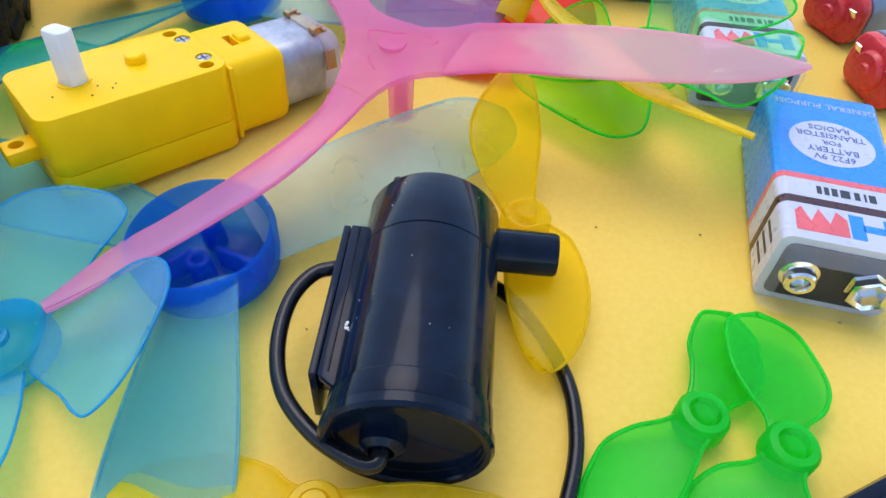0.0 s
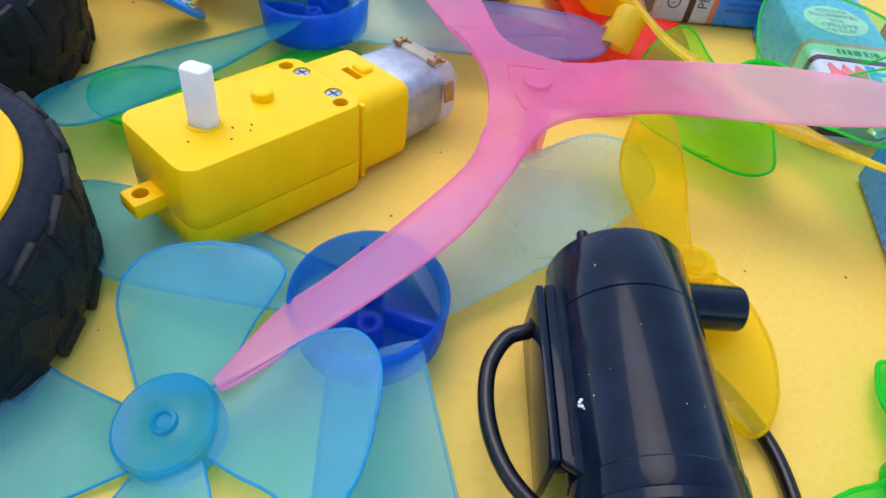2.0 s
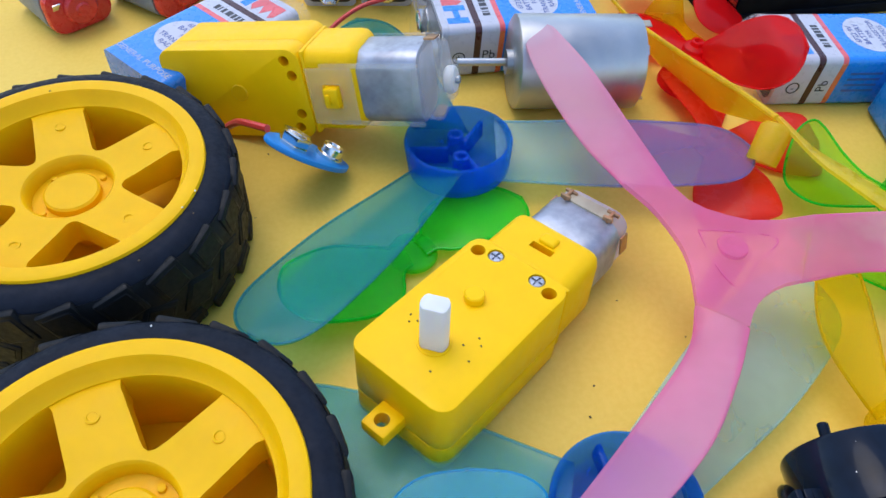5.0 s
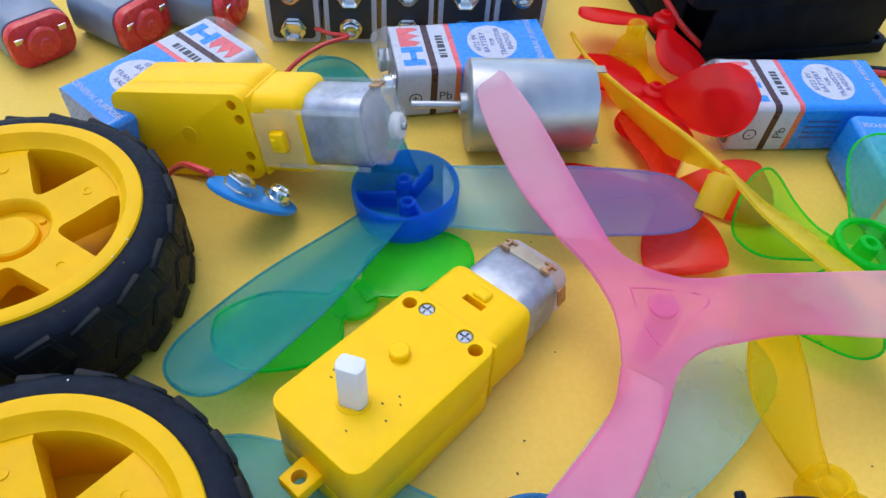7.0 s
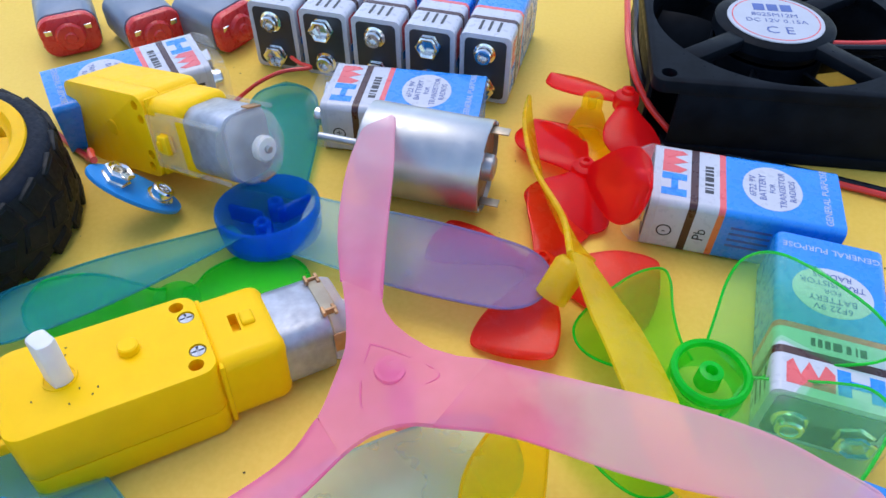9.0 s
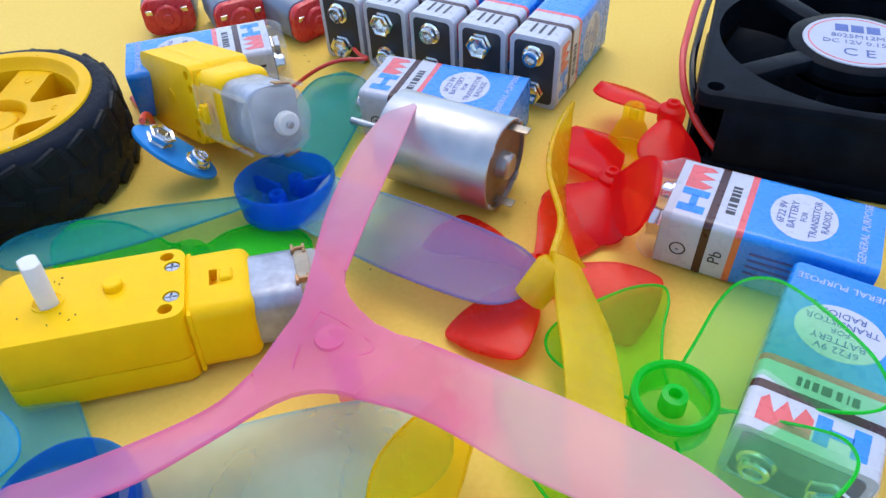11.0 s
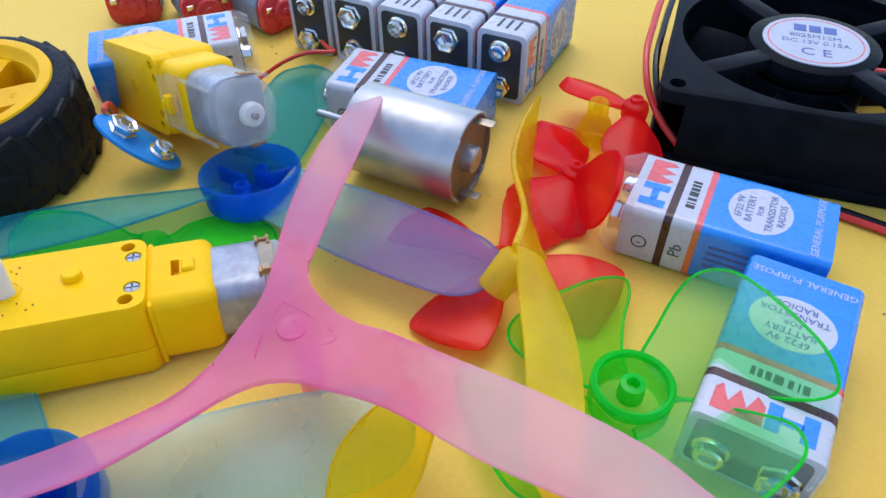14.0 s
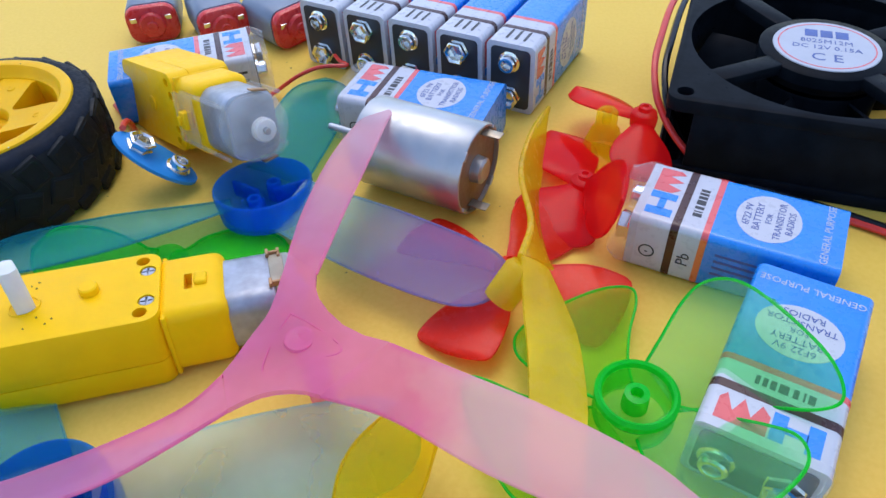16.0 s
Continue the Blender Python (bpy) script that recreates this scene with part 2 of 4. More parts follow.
def spline(points, n):
    """Points evenly in parameter along a smooth curve through the given ones."""
    p = [Vector(q) for q in points]
    p = [p[0] * 2 - p[1]] + p + [p[-1] * 2 - p[-2]]
    out = []
    for k in range(n):
        t = k / (n - 1) * (len(p) - 3)
        i = min(int(t), len(p) - 4)
        u = t - i
        a, b, c, d = p[i:i + 4]
        out.append(0.5 * (2 * b + (c - a) * u + (2 * a - 5 * b + 4 * c - d) * u * u + (3 * b - a - 3 * c + d) * u ** 3))
    return out


def tube(points, r, n=60, sides=10, ends=None):
    """A round cord along a smooth curve; ends: its radius at the far end."""
    c = spline(points, n)
    bm = bmesh.new()
    rings, up = [], Vector((0.13, 0.21, 0.97))
    for k, p in enumerate(c):
        t = (c[min(k + 1, n - 1)] - c[max(k - 1, 0)]).normalized()
        s = t.cross(up)
        s = s.normalized() if s.length > 1e-4 else Vector((1, 0, 0))
        w = s.cross(t)
        rr = r if ends is None else r + (ends - r) * k / (n - 1)
        rings.append([bm.verts.new(p + (s * math.cos(2 * math.pi * j / sides) + w * math.sin(2 * math.pi * j / sides)) * rr) for j in range(sides)])
    for a, b in zip(rings, rings[1:]):
        for j in range(sides):
            bm.faces.new((a[j], a[(j + 1) % sides], b[(j + 1) % sides], b[j]))
    bm.faces.new(rings[0])
    bm.faces.new(rings[-1])
    return bm


def blade(left, right, thick=0.8, camber=0.0, nu=28, nv=9, start=0.0, stop=1.0, root=True):
    """A curved vane between two edge curves from root to tip, with real thickness."""
    L, R = spline(left, nu), spline(right, nu)
    i0, i1 = round(start * (nu - 1)), round(stop * (nu - 1))
    grid = []
    for i in range(i0, i1 + 1):
        row = []
        for j in range(nv):
            v = j / (nv - 1)
            p = L[i].lerp(R[i], v)
            p.z += camber * (1 - (2 * v - 1) ** 2)
            row.append(p)
        grid.append(row)
    bm = bmesh.new()
    top, bot = [], []
    for i, row in enumerate(grid):
        tr, br = [], []
        for j, p in enumerate(row):
            du = grid[min(i + 1, len(grid) - 1)][j] - grid[max(i - 1, 0)][j]
            dv = row[min(j + 1, nv - 1)] - row[max(j - 1, 0)]
            nrm = du.cross(dv)
            nrm = nrm.normalized() if nrm.length > 1e-6 else Vector((0, 0, 1))
            if nrm.z < 0:
                nrm = -nrm
            h = thick / 2 * (1 if 0 < j < nv - 1 else 0.6)
            tr.append(bm.verts.new(p + nrm * h))
            br.append(bm.verts.new(p - nrm * h))
        top.append(tr)
        bot.append(br)
    for i in range(len(grid) - 1):
        for j in range(nv - 1):
            bm.faces.new((top[i][j], top[i][j + 1], top[i + 1][j + 1], top[i + 1][j]))
            bm.faces.new((bot[i][j], bot[i + 1][j], bot[i + 1][j + 1], bot[i][j + 1]))
        bm.faces.new((top[i][0], top[i + 1][0], bot[i + 1][0], bot[i][0]))
        bm.faces.new((top[i][-1], bot[i][-1], bot[i + 1][-1], top[i + 1][-1]))
    for i in (0, -1) if root else (-1,):
        for j in range(nv - 1):
            bm.faces.new((top[i][j], bot[i][j], bot[i][j + 1], top[i][j + 1]))
    bmesh.ops.remove_doubles(bm, verts=bm.verts[:], dist=0.0005)
    return bm


def edge_bead(left, right, r, n=70):
    """The thicker, brighter rim of a vane, round its tip."""
    return tube(list(left) + list(reversed(right))[1:], r, n, 6)


def writing(name, body, size, mat, parent, m, label=""):
    """Flat lettering as a mesh; m in millimetres, letters lie in its xy plane."""
    cu = bpy.data.curves.new(name, "FONT")
    cu.body, cu.size, cu.align_x, cu.align_y, cu.extrude = body, size * 0.001, "CENTER", "CENTER", 0.00002
    cu.resolution_u = 2
    tmp = bpy.data.objects.new(name, cu)
    scene.collection.objects.link(tmp)
    bpy.context.view_layer.update()
    me = bpy.data.meshes.new_from_object(tmp.evaluated_get(bpy.context.evaluated_depsgraph_get()))
    bpy.data.objects.remove(tmp)
    me.name = name
    me.materials.clear()
    me.materials.append(mat)
    ob = new(name, me)
    ob.parent = parent
    mm = m.copy()
    mm.translation = mm.translation * 0.001
    ob.matrix_basis = mm
    if label:
        ob["label"] = label
    return ob


def circle(r, n=40, a0=0.0):
    return [(r * math.cos(2 * math.pi * k / n + a0), r * math.sin(2 * math.pi * k / n + a0)) for k in range(n)]


def rounded(x0, x1, y0, y1, r, n=6):
    pts = []
    for cx, cy, a in ((x1 - r, y1 - r, 0), (x0 + r, y1 - r, 90), (x0 + r, y0 + r, 180), (x1 - r, y0 + r, 270)):
        pts += [(cx + r * math.cos(radians(a + 90 * k / n)), cy + r * math.sin(radians(a + 90 * k / n))) for k in range(n + 1)]
    return pts


# ---- ground ----
bm = bmesh.new()
bmesh.ops.create_grid(bm, x_segments=60, y_segments=60, size=900)
for v in bm.verts:
    v.co.z = -0.15 + 0.15 * noise.noise(Vector((v.co.x * 0.006, v.co.y * 0.006, 0)))
ground = part("ground", bm, PAPER, None)
tagged(ground, "matt yellow paper sheet lying flat under all the parts", "paper sheet", kind="structure")


def cut(bm, *cutters):
    """bm with the cutters' volumes taken away."""
    def obj(b):
        me = bpy.data.meshes.new("tmp")
        bmesh.ops.recalc_face_normals(b, faces=b.faces[:])
        b.to_mesh(me)
        b.free()
        return new("tmp", me)
    a = obj(bm)
    others = [obj(c) for c in cutters]
    for o in others:
        md = a.modifiers.new("cut", "BOOLEAN")
        md.operation, md.object, md.solver = "DIFFERENCE", o, "EXACT"
    bpy.context.view_layer.update()
    me = bpy.data.meshes.new_from_object(a.evaluated_get(bpy.context.evaluated_depsgraph_get()))
    out = bmesh.new()
    out.from_mesh(me)
    for o in (a, *others):
        d = o.data
        bpy.data.objects.remove(o)
        bpy.data.meshes.remove(d)
    bpy.data.meshes.remove(me)
    return out


def rod(x, y, z0, z1, r, n=24, bev=0.0):
    p = [(0, z0), (r - bev, z0), (r, z0 + bev), (r, z1 - bev), (r - bev, z1), (0, z1)]
    return moved(lathe([q for i, q in enumerate(p) if i == 0 or q != p[i - 1]], n), shift(x, y, 0))


# ---- geared motor ----


def gear_motor(m, label, axle=True, strap=False):
    g = thing("gear_motor", label, "motor", m, "geared motors")
    top = 18.7
    holes = [rod(24.2, s * 9.0, 12, 22, 1.55) for s in (-1, 1)]
    low = cut(prism(rounded(-11.0, 28.2, -12, 12, 3.4), 0, 6.25, 0.18), *[rod(x, y, -2, 4, 1.35) for x, y in ((24.2, -9.0), (24.2, 9.0), (25.4, -5.2), (25.4, 5.2))])
    up = cut(prism(rounded(-11.0, 28.2, -12, 12, 3.4), 6.35, top, 0.4), *holes, rod(25.4, -5.2, 17.4, 22, 1.8), rod(25.4, 5.2, 17.4, 22, 1.8))
    part("lower_housing", low, YEL, g)
    part("upper_housing", up, YEL, g)
    neck = cut(rbox(26.5, 42.4, -10.9, 10.9, 0.8, 18.0, 3.0, 4), rbox(33.2, 35.0, -3.0, 2.4, 15, 20, 0))
    part("motor_collar", neck, YEL, g)
    part("collar_band", rbox(28.0, 29.2, -11.1, 11.1, 0.7, 17.4, 0.5, 2), YEL, g)
    part("latch_tab", rbox(35.4, 38.4, -2.3, 1.7, 17.4, 19.0, 0.7, 3), YEL, g)
    part("boss", moved(joined(rod(0, 0, top - 0.3, 20.4, 2.1, 24, 0.3)), shift(13.2, 1.2, 0)), YEL, g)
    tab = cut(rbox(-17.0, -10.6, -3, 3, 6.6, 9.8, 0.7), rod(-14.2, 0, 3, 13, 1.5))
    part("mounting_tab", tab, YEL, g)
    for s in (-1, 1):
        part("screw", cut(rod(25.4, s * 5.2, 16.6, 18.5, 1.7, 20, 0.3), rbox(24.1, 26.7, s * 5.2 - 0.25, s * 5.2 + 0.25, 18.0, 19, 0), rbox(25.15, 25.65, s * 5.2 - 1.3, s * 5.2 + 1.3, 18.0, 19, 0)), ZINC, g, "cross-head steel screw")
    if axle:
        ax = prism([(max(-1.95, min(1.95, 2.75 * math.cos(a * math.pi / 18))), 2.75 * math.sin(a * math.pi / 18)) for a in range(36)], 15, 29.4, 0.5)
        part("axle", moved(ax, shift(0, 0, 0, 0, 0, 25)), WHITEP, g, "white nylon axle")
        part("axle_collar", lathe([(3.4, top - 0.2), (3.3, top + 0.25), (2.9, top + 0.25), (2.8, top - 0.2)], 32), YEL, g)
        for k in range(9):
            a, q = random.uniform(0, 6.28), random.uniform(3.4, 9.0)
            part("dirt", moved(rbox(-0.22, 0.22, -0.14, 0.14, -0.1, 0.14, 0.05, 1), shift(q * math.cos(a) + 2, q * math.sin(a) * 0.9, top + 0.05, 0, 0, random.uniform(0, 180))), DUST, g, "dark crumb of dirt")
    can = moved(prism(rounded(-9.4, 9.4, -7.5, 7.5, 4.0, 4), 0, 11.4 if not strap else 15.6, 0.4), shift(41.5, 0, 9.3, 90, 0, 90))
    part("motor_can", can, ZINC, g, "grey zinc motor can")
    e = 0.0 if strap else -4.5
    cap = moved(prism(rounded(-9.0, 9.0, -7.2, 7.2, 4.2), 0, 4.4 if strap else 5.4, 1.0 if strap else 1.8), shift(57.4 + e, 0, 9.3, 90, 0, 90))
    part("end_cap", cap, FROST if strap else DOME, g, "milky nylon end cap")
    part("bearing", moved(joined(rod(0, 0, 0, 2.6, 3.4, 28, 0.5)), shift(61.7 + e, 0, 9.3, 90, 0, 90)), WHITEP, g)
    part("motor_shaft", moved(rod(0, 0, 0, 3.4, 1.0, 16, 0.2), shift(62 + e, 0, 9.3, 90, 0, 90)), STEEL, g)
    for s in (-1, 1):
        part("terminal", moved(rbox(-1.4, 1.4, -0.25, 0.25, -2.2, 2.2, 0.1), shift(58.6 + e, s * 9.9, 11.6, 10 * s, 0, 0)), COPPER, g)
    if not strap:
        part("insulator_strip", rbox(52.2, 55.6, -5.4, 5.4, 16.4, 17.2, 0.3), TWIG, g, "tan card insulator strip")
        for s in (-1, 1):
            tag = joined(rbox(51.8, 55.2, s * 5.6 - 0.35, s * 5.6 + 0.35, 16.4, 17.9, 0.15, 1), rbox(54.4, 55.2, s * 5.6 - 1.6, s * 5.6 + 1.6, 16.9, 17.7, 0.15, 1), rbox(51.8, 52.6, s * 5.6 - 1.2, s * 5.6 + 1.2, 16.9, 18.1, 0.15, 1))
            part("tag_end", tag, COPPER, g, "bent copper tag")
    if strap:
        for z in (18.1, -0.1):
            for y in (-7.6, 7.6):
                part("strap", rbox(33, 58, y - 0.6, y + 0.6, z, z + 0.85, 0.3), FROST, g, "clear plastic strap")
        part("strap_bridge", rbox(31.5, 36, -8.2, 8.2, 18.1, 19.2, 0.4), FROST, g)
        part("strap_cap", moved(lathe([(1.3, 5.4), (4.3, 5.4), (4.8, 5.0), (5.0, 2.6), (8.8, 2.2), (9.3, 1.4), (9.5, -3), (9.1, -3.2)], 40), shift(58.8, 0, 9.3, 90, 0, 90)), FROST, g, "frosted round cover on the motor's end")
        part("strap_plate", cut(rbox(29.5, 41.5, -7.4, 7.4, -1.1, -0.1, 0.3), rbox(33.0, 38.0, -3.4, 3.4, -3, 2, 0)), FROST, g, "clear plastic strap plate")
        part("latch_block", joined(rbox(33.6, 37.4, -2.6, 2.6, -2.2, 0.6, 0.5), rbox(34.2, 35.4, -1.4, 1.4, -2.9, -1.6, 0.3)), YEL, g, "yellow latch block through the strap")
        part("side_plug", rod(9.5, -0.5, -0.3, 0.3, 2.3, 24, 0.2), YELW, g)
    return g


gearA = pose(0, 0, 0, 0, 0, 40.3) @ pose(0, 0, 0, 0, 3.4, 0) @ pose(0, 0, 0, -5.0, 0, 0) @ Matrix.Diagonal((1, 1, 1.05, 1))
gearA.translation = Vector((-0.0158, -0.0218, 0.0206)) - gearA @ Vector((0, 0, 0.0187))
gear_motor(gearA, "bright yellow geared motor with a white axle beside a wheel")
gearB = pose(0, 0, 0, 0, 0, -21.5) @ pose(0, 0, 0, 0, -12.5, 0) @ pose(0, 0, 0, -100, 0, 0)
off = gearB @ Vector((0.0654, 0.0, 0.0093))
gearB.translation = Vector((0.0005, 0.0489, 0.0247)) - off
gear_motor(gearB, "yellow geared motor on its side, propped on a blue hub", axle=False, strap=True)

# ---- wheels ----


def wheel(m, label, turn):
    w = thing("wheel", label, "wheel", m, "robot wheels")
    tyre = part("tyre", lathe([(29.6, 26.6), (30.4, 26.9), (33.4, 26.2), (34.6, 25.0), (35.4, 23.0), (35.6, 13.5), (35.4, 4.5), (34.4, 1.6), (32.5, 0.3), (29.6, 0.0), (29.0, 1.0), (29.0, 26.0), (29.6, 26.6)], 96), RUBBER, w, "black rubber tyre")
    part("tread_band", lathe([(35.2, 2.6), (35.75, 4.4), (35.85, 13.5), (35.75, 22.8), (35.2, 24.4), (34.8, 24.0), (34.8, 3.0), (35.2, 2.6)], 96), TREAD, tyre)
    for zc, tall, lean, off2 in ((20.2, 4.6, 16, 0.0), (11.4, 4.4, -22, 0.5), (3.6, 2.4, 14, 0.1)):
        src = None
        for k in range(22):
            mm = pose(0, 0, 0, 0, 0, (k + off2) * 360 / 22)
            if src is None:
                b = joined(rbox(-1.2, 0.75, -3.8, 3.8, -tall, tall, 0.7, 2), rbox(0.5, 0.9, -2.9, 2.9, -tall + 1.0, tall - 1.0, 0.3, 1))
                src = part("tread_block", moved(b, shift(35.3, 0, zc, lean, 0, 0)), TREAD, tyre)
                src.matrix_basis = mm
            else:
                o = new("tread_block", src.data)
                o.parent = tyre
                o.matrix_basis = mm
    rim = lathe([(29.9, 26.4), (29.6, 27.4), (28.6, 27.8), (26.4, 27.4), (25.8, 26.2), (25.0, 24.6), (24.2, 24.0), (24.0, 22.0), (24.0, 1.0), (29.2, 1.0), (29.9, 2.0), (29.9, 26.4)], 96)
    part("rim", rim, YELW, w, "bright yellow plastic rim")
    windows = []
    for k in range(5):
        a = radians(turn + 36 + 72 * k)
        pts = []
        for r, d in ((11.2, 0), (11.6, 5), (12.8, 9), (22.6, 22), (24.2, 22), (24.7, 11), (24.7, 0), (24.7, -11), (24.2, -22), (22.6, -22), (12.8, -9), (11.6, -5)):
            pts.append((r * math.cos(a + radians(d)), r * math.sin(a + radians(d))))
        windows.append(prism(pts, 10, 30))
    star = cut(lathe([(0, 16.0), (24.4, 16.0), (24.4, 23.6), (22.5, 24.0), (14, 22.6), (9.6, 22.2), (9.0, 21.6), (8.6, 18.6), (0, 18.4)], 96), *windows)
    part("spokes", star, YELW, w)
    part("hub_cap", moved(lathe([(0, 20.5), (5.4, 20.45), (5.9, 20.0), (6.05, 18.0)], 40), shift(0, 0, 0)), YELW, w)
    for k in range(4):
        a = radians(turn + 10 + 90 * k)
        part("rivet", moved(lathe([(0, 19.4), (0.7, 19.2), (0.9, 18.2)], 12), shift(7.4 * math.cos(a), 7.4 * math.sin(a), 0)), YELW, w)
    for k in range(5):
        a = radians(turn + 72 * k)
        part("dimple", moved(lathe([(1.3, 23.0), (1.25, 23.75), (0.9, 23.8), (0.7, 23.5), (0, 23.45)], 16), shift(18.6 * math.cos(a), 18.6 * math.sin(a), -0.25)), YELW, w)
    for k in range(14):
        a, q = random.uniform(0, 6.28), random.uniform(25.5, 33.0)
        part("grit", moved(rbox(-0.2, 0.2, -0.15, 0.15, -0.1, 0.15, 0.05, 1), shift(q * math.cos(a), q * math.sin(a), 26.5 if q > 30.6 else 27.5 if q > 26.8 else 26.2, 0, 0, random.uniform(0, 90))), WDUST if k % 3 else DUST, w, "crumb of grit")
    # added yellow disc behind the windows, brightens what shows through them
    part("window_fill_disc", lathe([(4.0, 5.0), (24.2, 4.0), (24.2, 5.2), (4.0, 6.2), (4.0, 5.0)], 72), YELW, w)
    part("axle_socket", lathe([(4.2, 16.2), (4.2, 1.5), (2.6, 1.5), (2.6, 16.2)], 24), YELW, w)
    return w


wheel(at(-67.5, -47.6, 0) @ Matrix.Diagonal((0.975, 0.975, 0.96, 1)), "yellow five-spoke toy wheel with a black rubber tyre", 38)
wheel(at(-87.2, 24.8, 0) @ Matrix.Diagonal((0.97, 0.97, 0.95, 1)), "yellow five-spoke toy wheel with a treaded black tyre", 32)

# ---- pump ----
pump = thing("water_pump", "small black submersible water pump lying on its side with its cord", "pump", at(55.9, -68.0, 12.6, 0, 0, -4.5))
along = shift(0, -26.6, 0, -90, 0, 0)
part("body", moved(lathe([(11.0, 1.2), (11.2, 0.2), (12.1, 0.0), (12.4, 0.5), (12.4, 5.6), (12.15, 5.9), (12.1, 33.4), (11.8, 33.7)], 72), along), BLACK, pump)
part("rear_disc", moved(lathe([(0, 1.6), (10.9, 1.4), (11.1, 1.2)], 60), along), BLACK, pump)
part("front_cap", moved(lathe([(11.6, 33.6), (12.0, 33.9), (12.0, 45.2), (11.7, 45.8), (10.9, 45.9), (10.7, 45.6), (0, 45.6)], 72), along), BLACK, pump)
part("cord_gland", moved(lathe([(3.6, 1.6), (3.4, -0.4), (2.4, -1.2), (2.0, -1.2)], 28), along @ shift(-3.4, 0.4, 0)), BLACK, pump)
part("pin", moved(rod(0, 0, 0, 3.6, 1.0, 16, 0.3), shift(-7.0, 18.6, 6.0, -78, 0, 0)), BLACK, pump)
outlet = part("outlet", moved(lathe([(5.4, 9), (4.5, 11.6), (4.1, 12.4), (4.1, 22.5), (3.8, 23.1), (2.9, 23.1), (2.9, 14)], 40), shift(0, 15.4, -2.6, 0, 90, 0)), BLACK, pump)
lip = rbox(-14.0, -10.6, -19, 11.4, 3.0, 4.8, 0.3)
for v in lip.verts:
    if v.co.y < -15:
        v.co.y -= 2.0 * (v.co.x + 14.0) / 3
part("rail", rbox(-15.4, -14.1, -19, 11.4, -8, 4.6, 0.3), BLACK, pump)
part("rail_lip", lip, BLACK, pump)
part("rail_web", rbox(-14.2, -10.5, -18, 10.5, -1.6, 0.6, 0.2), BLACK, pump)
part("rail_edge", rbox(-12.6, -12.3, -18.4, 11.0, 4.7, 5.0, 0.1, 1), BLACK, pump)
part("rear_lip", moved(lathe([(11.1, 0.9), (11.5, -0.3), (12.3, -0.5), (12.8, 0.1), (12.8, 1.5), (12.4, 1.9)], 72), along), BLACK, pump)
for k in range(9):
    part("grit", moved(rbox(-0.22, 0.22, -0.18, 0.18, -0.14, 0.14, 0.05, 1), shift(-10.55 + random.uniform(-0.5, 0.5), -11 + random.uniform(-0.8, 0.8), 5.95 + random.uniform(-0.3, 0.4))), WDUST, pump, "pale grit")
for k in range(10):
    a, q = random.uniform(15, 165), random.uniform(-20, 18)
    sz = random.uniform(0.03, 0.07)
    part("dust", moved(rbox(-sz, sz, -sz * 2, sz * 2, -0.05, 0.06, 0.02, 1), shift(12.13 * math.cos(radians(a)), q, 12.13 * math.sin(radians(a)), 0, 90 - a, random.uniform(0, 60))), WDUST, pump, "pale dust")
cord = [(50.4, -95.0, 12.2), (49.6, -97.0, 12.0), (46.6, -96.4, 11.4), (40.2, -92.0, 10.5), (34.6, -85, 10.2), (32.4, -76.4, 10.2), (33.2, -67.8, 11), (36.6, -62.6, 12), (41.0, -60.6, 12), (45, -53.5, 8), (49, -52, 3), (57, -51.5, 1.8), (67, -54, 1.8), (74, -61, 2), (80.4, -73.8, 2), (81.6, -84.4, 2), (79.4, -95.6, 2), (72, -112, 2), (57, -130, 2)]
inv = pump.matrix_world.inverted()
part("cord", tube([(inv @ (Vector(p) * 0.001)) * 1000 for p in cord], 1.32, 150, 12), CORD, pump, "glossy black cord")

# ---- batteries ----


def snap_male(b, p, m):
    part("snap_ring", moved(lathe([(3.6, 0), (3.6, 0.8), (2.9, 1.1), (2.9, 2.9), (2.5, 3.4), (1.8, 3.4), (1.5, 2.8), (1.5, 1.6), (0, 1.6)], 28), m), CHROME, b, "nickel snap terminal")


def snap_hex(b, p, m):
    part("snap_socket", joined(moved(lathe([(4.0, 0), (4.0, 0.7), (3.6, 0.8)], 6), m), moved(lathe([(3.5, 0.5), (4.1, 3.0), (3.6, 3.3), (2.8, 2.8), (2.5, 0.8), (0, 0.8)], 6), m)), CHROME, b, "nickel socket terminal")


BL, BW, BH = 47.0, 24.2, 16.8


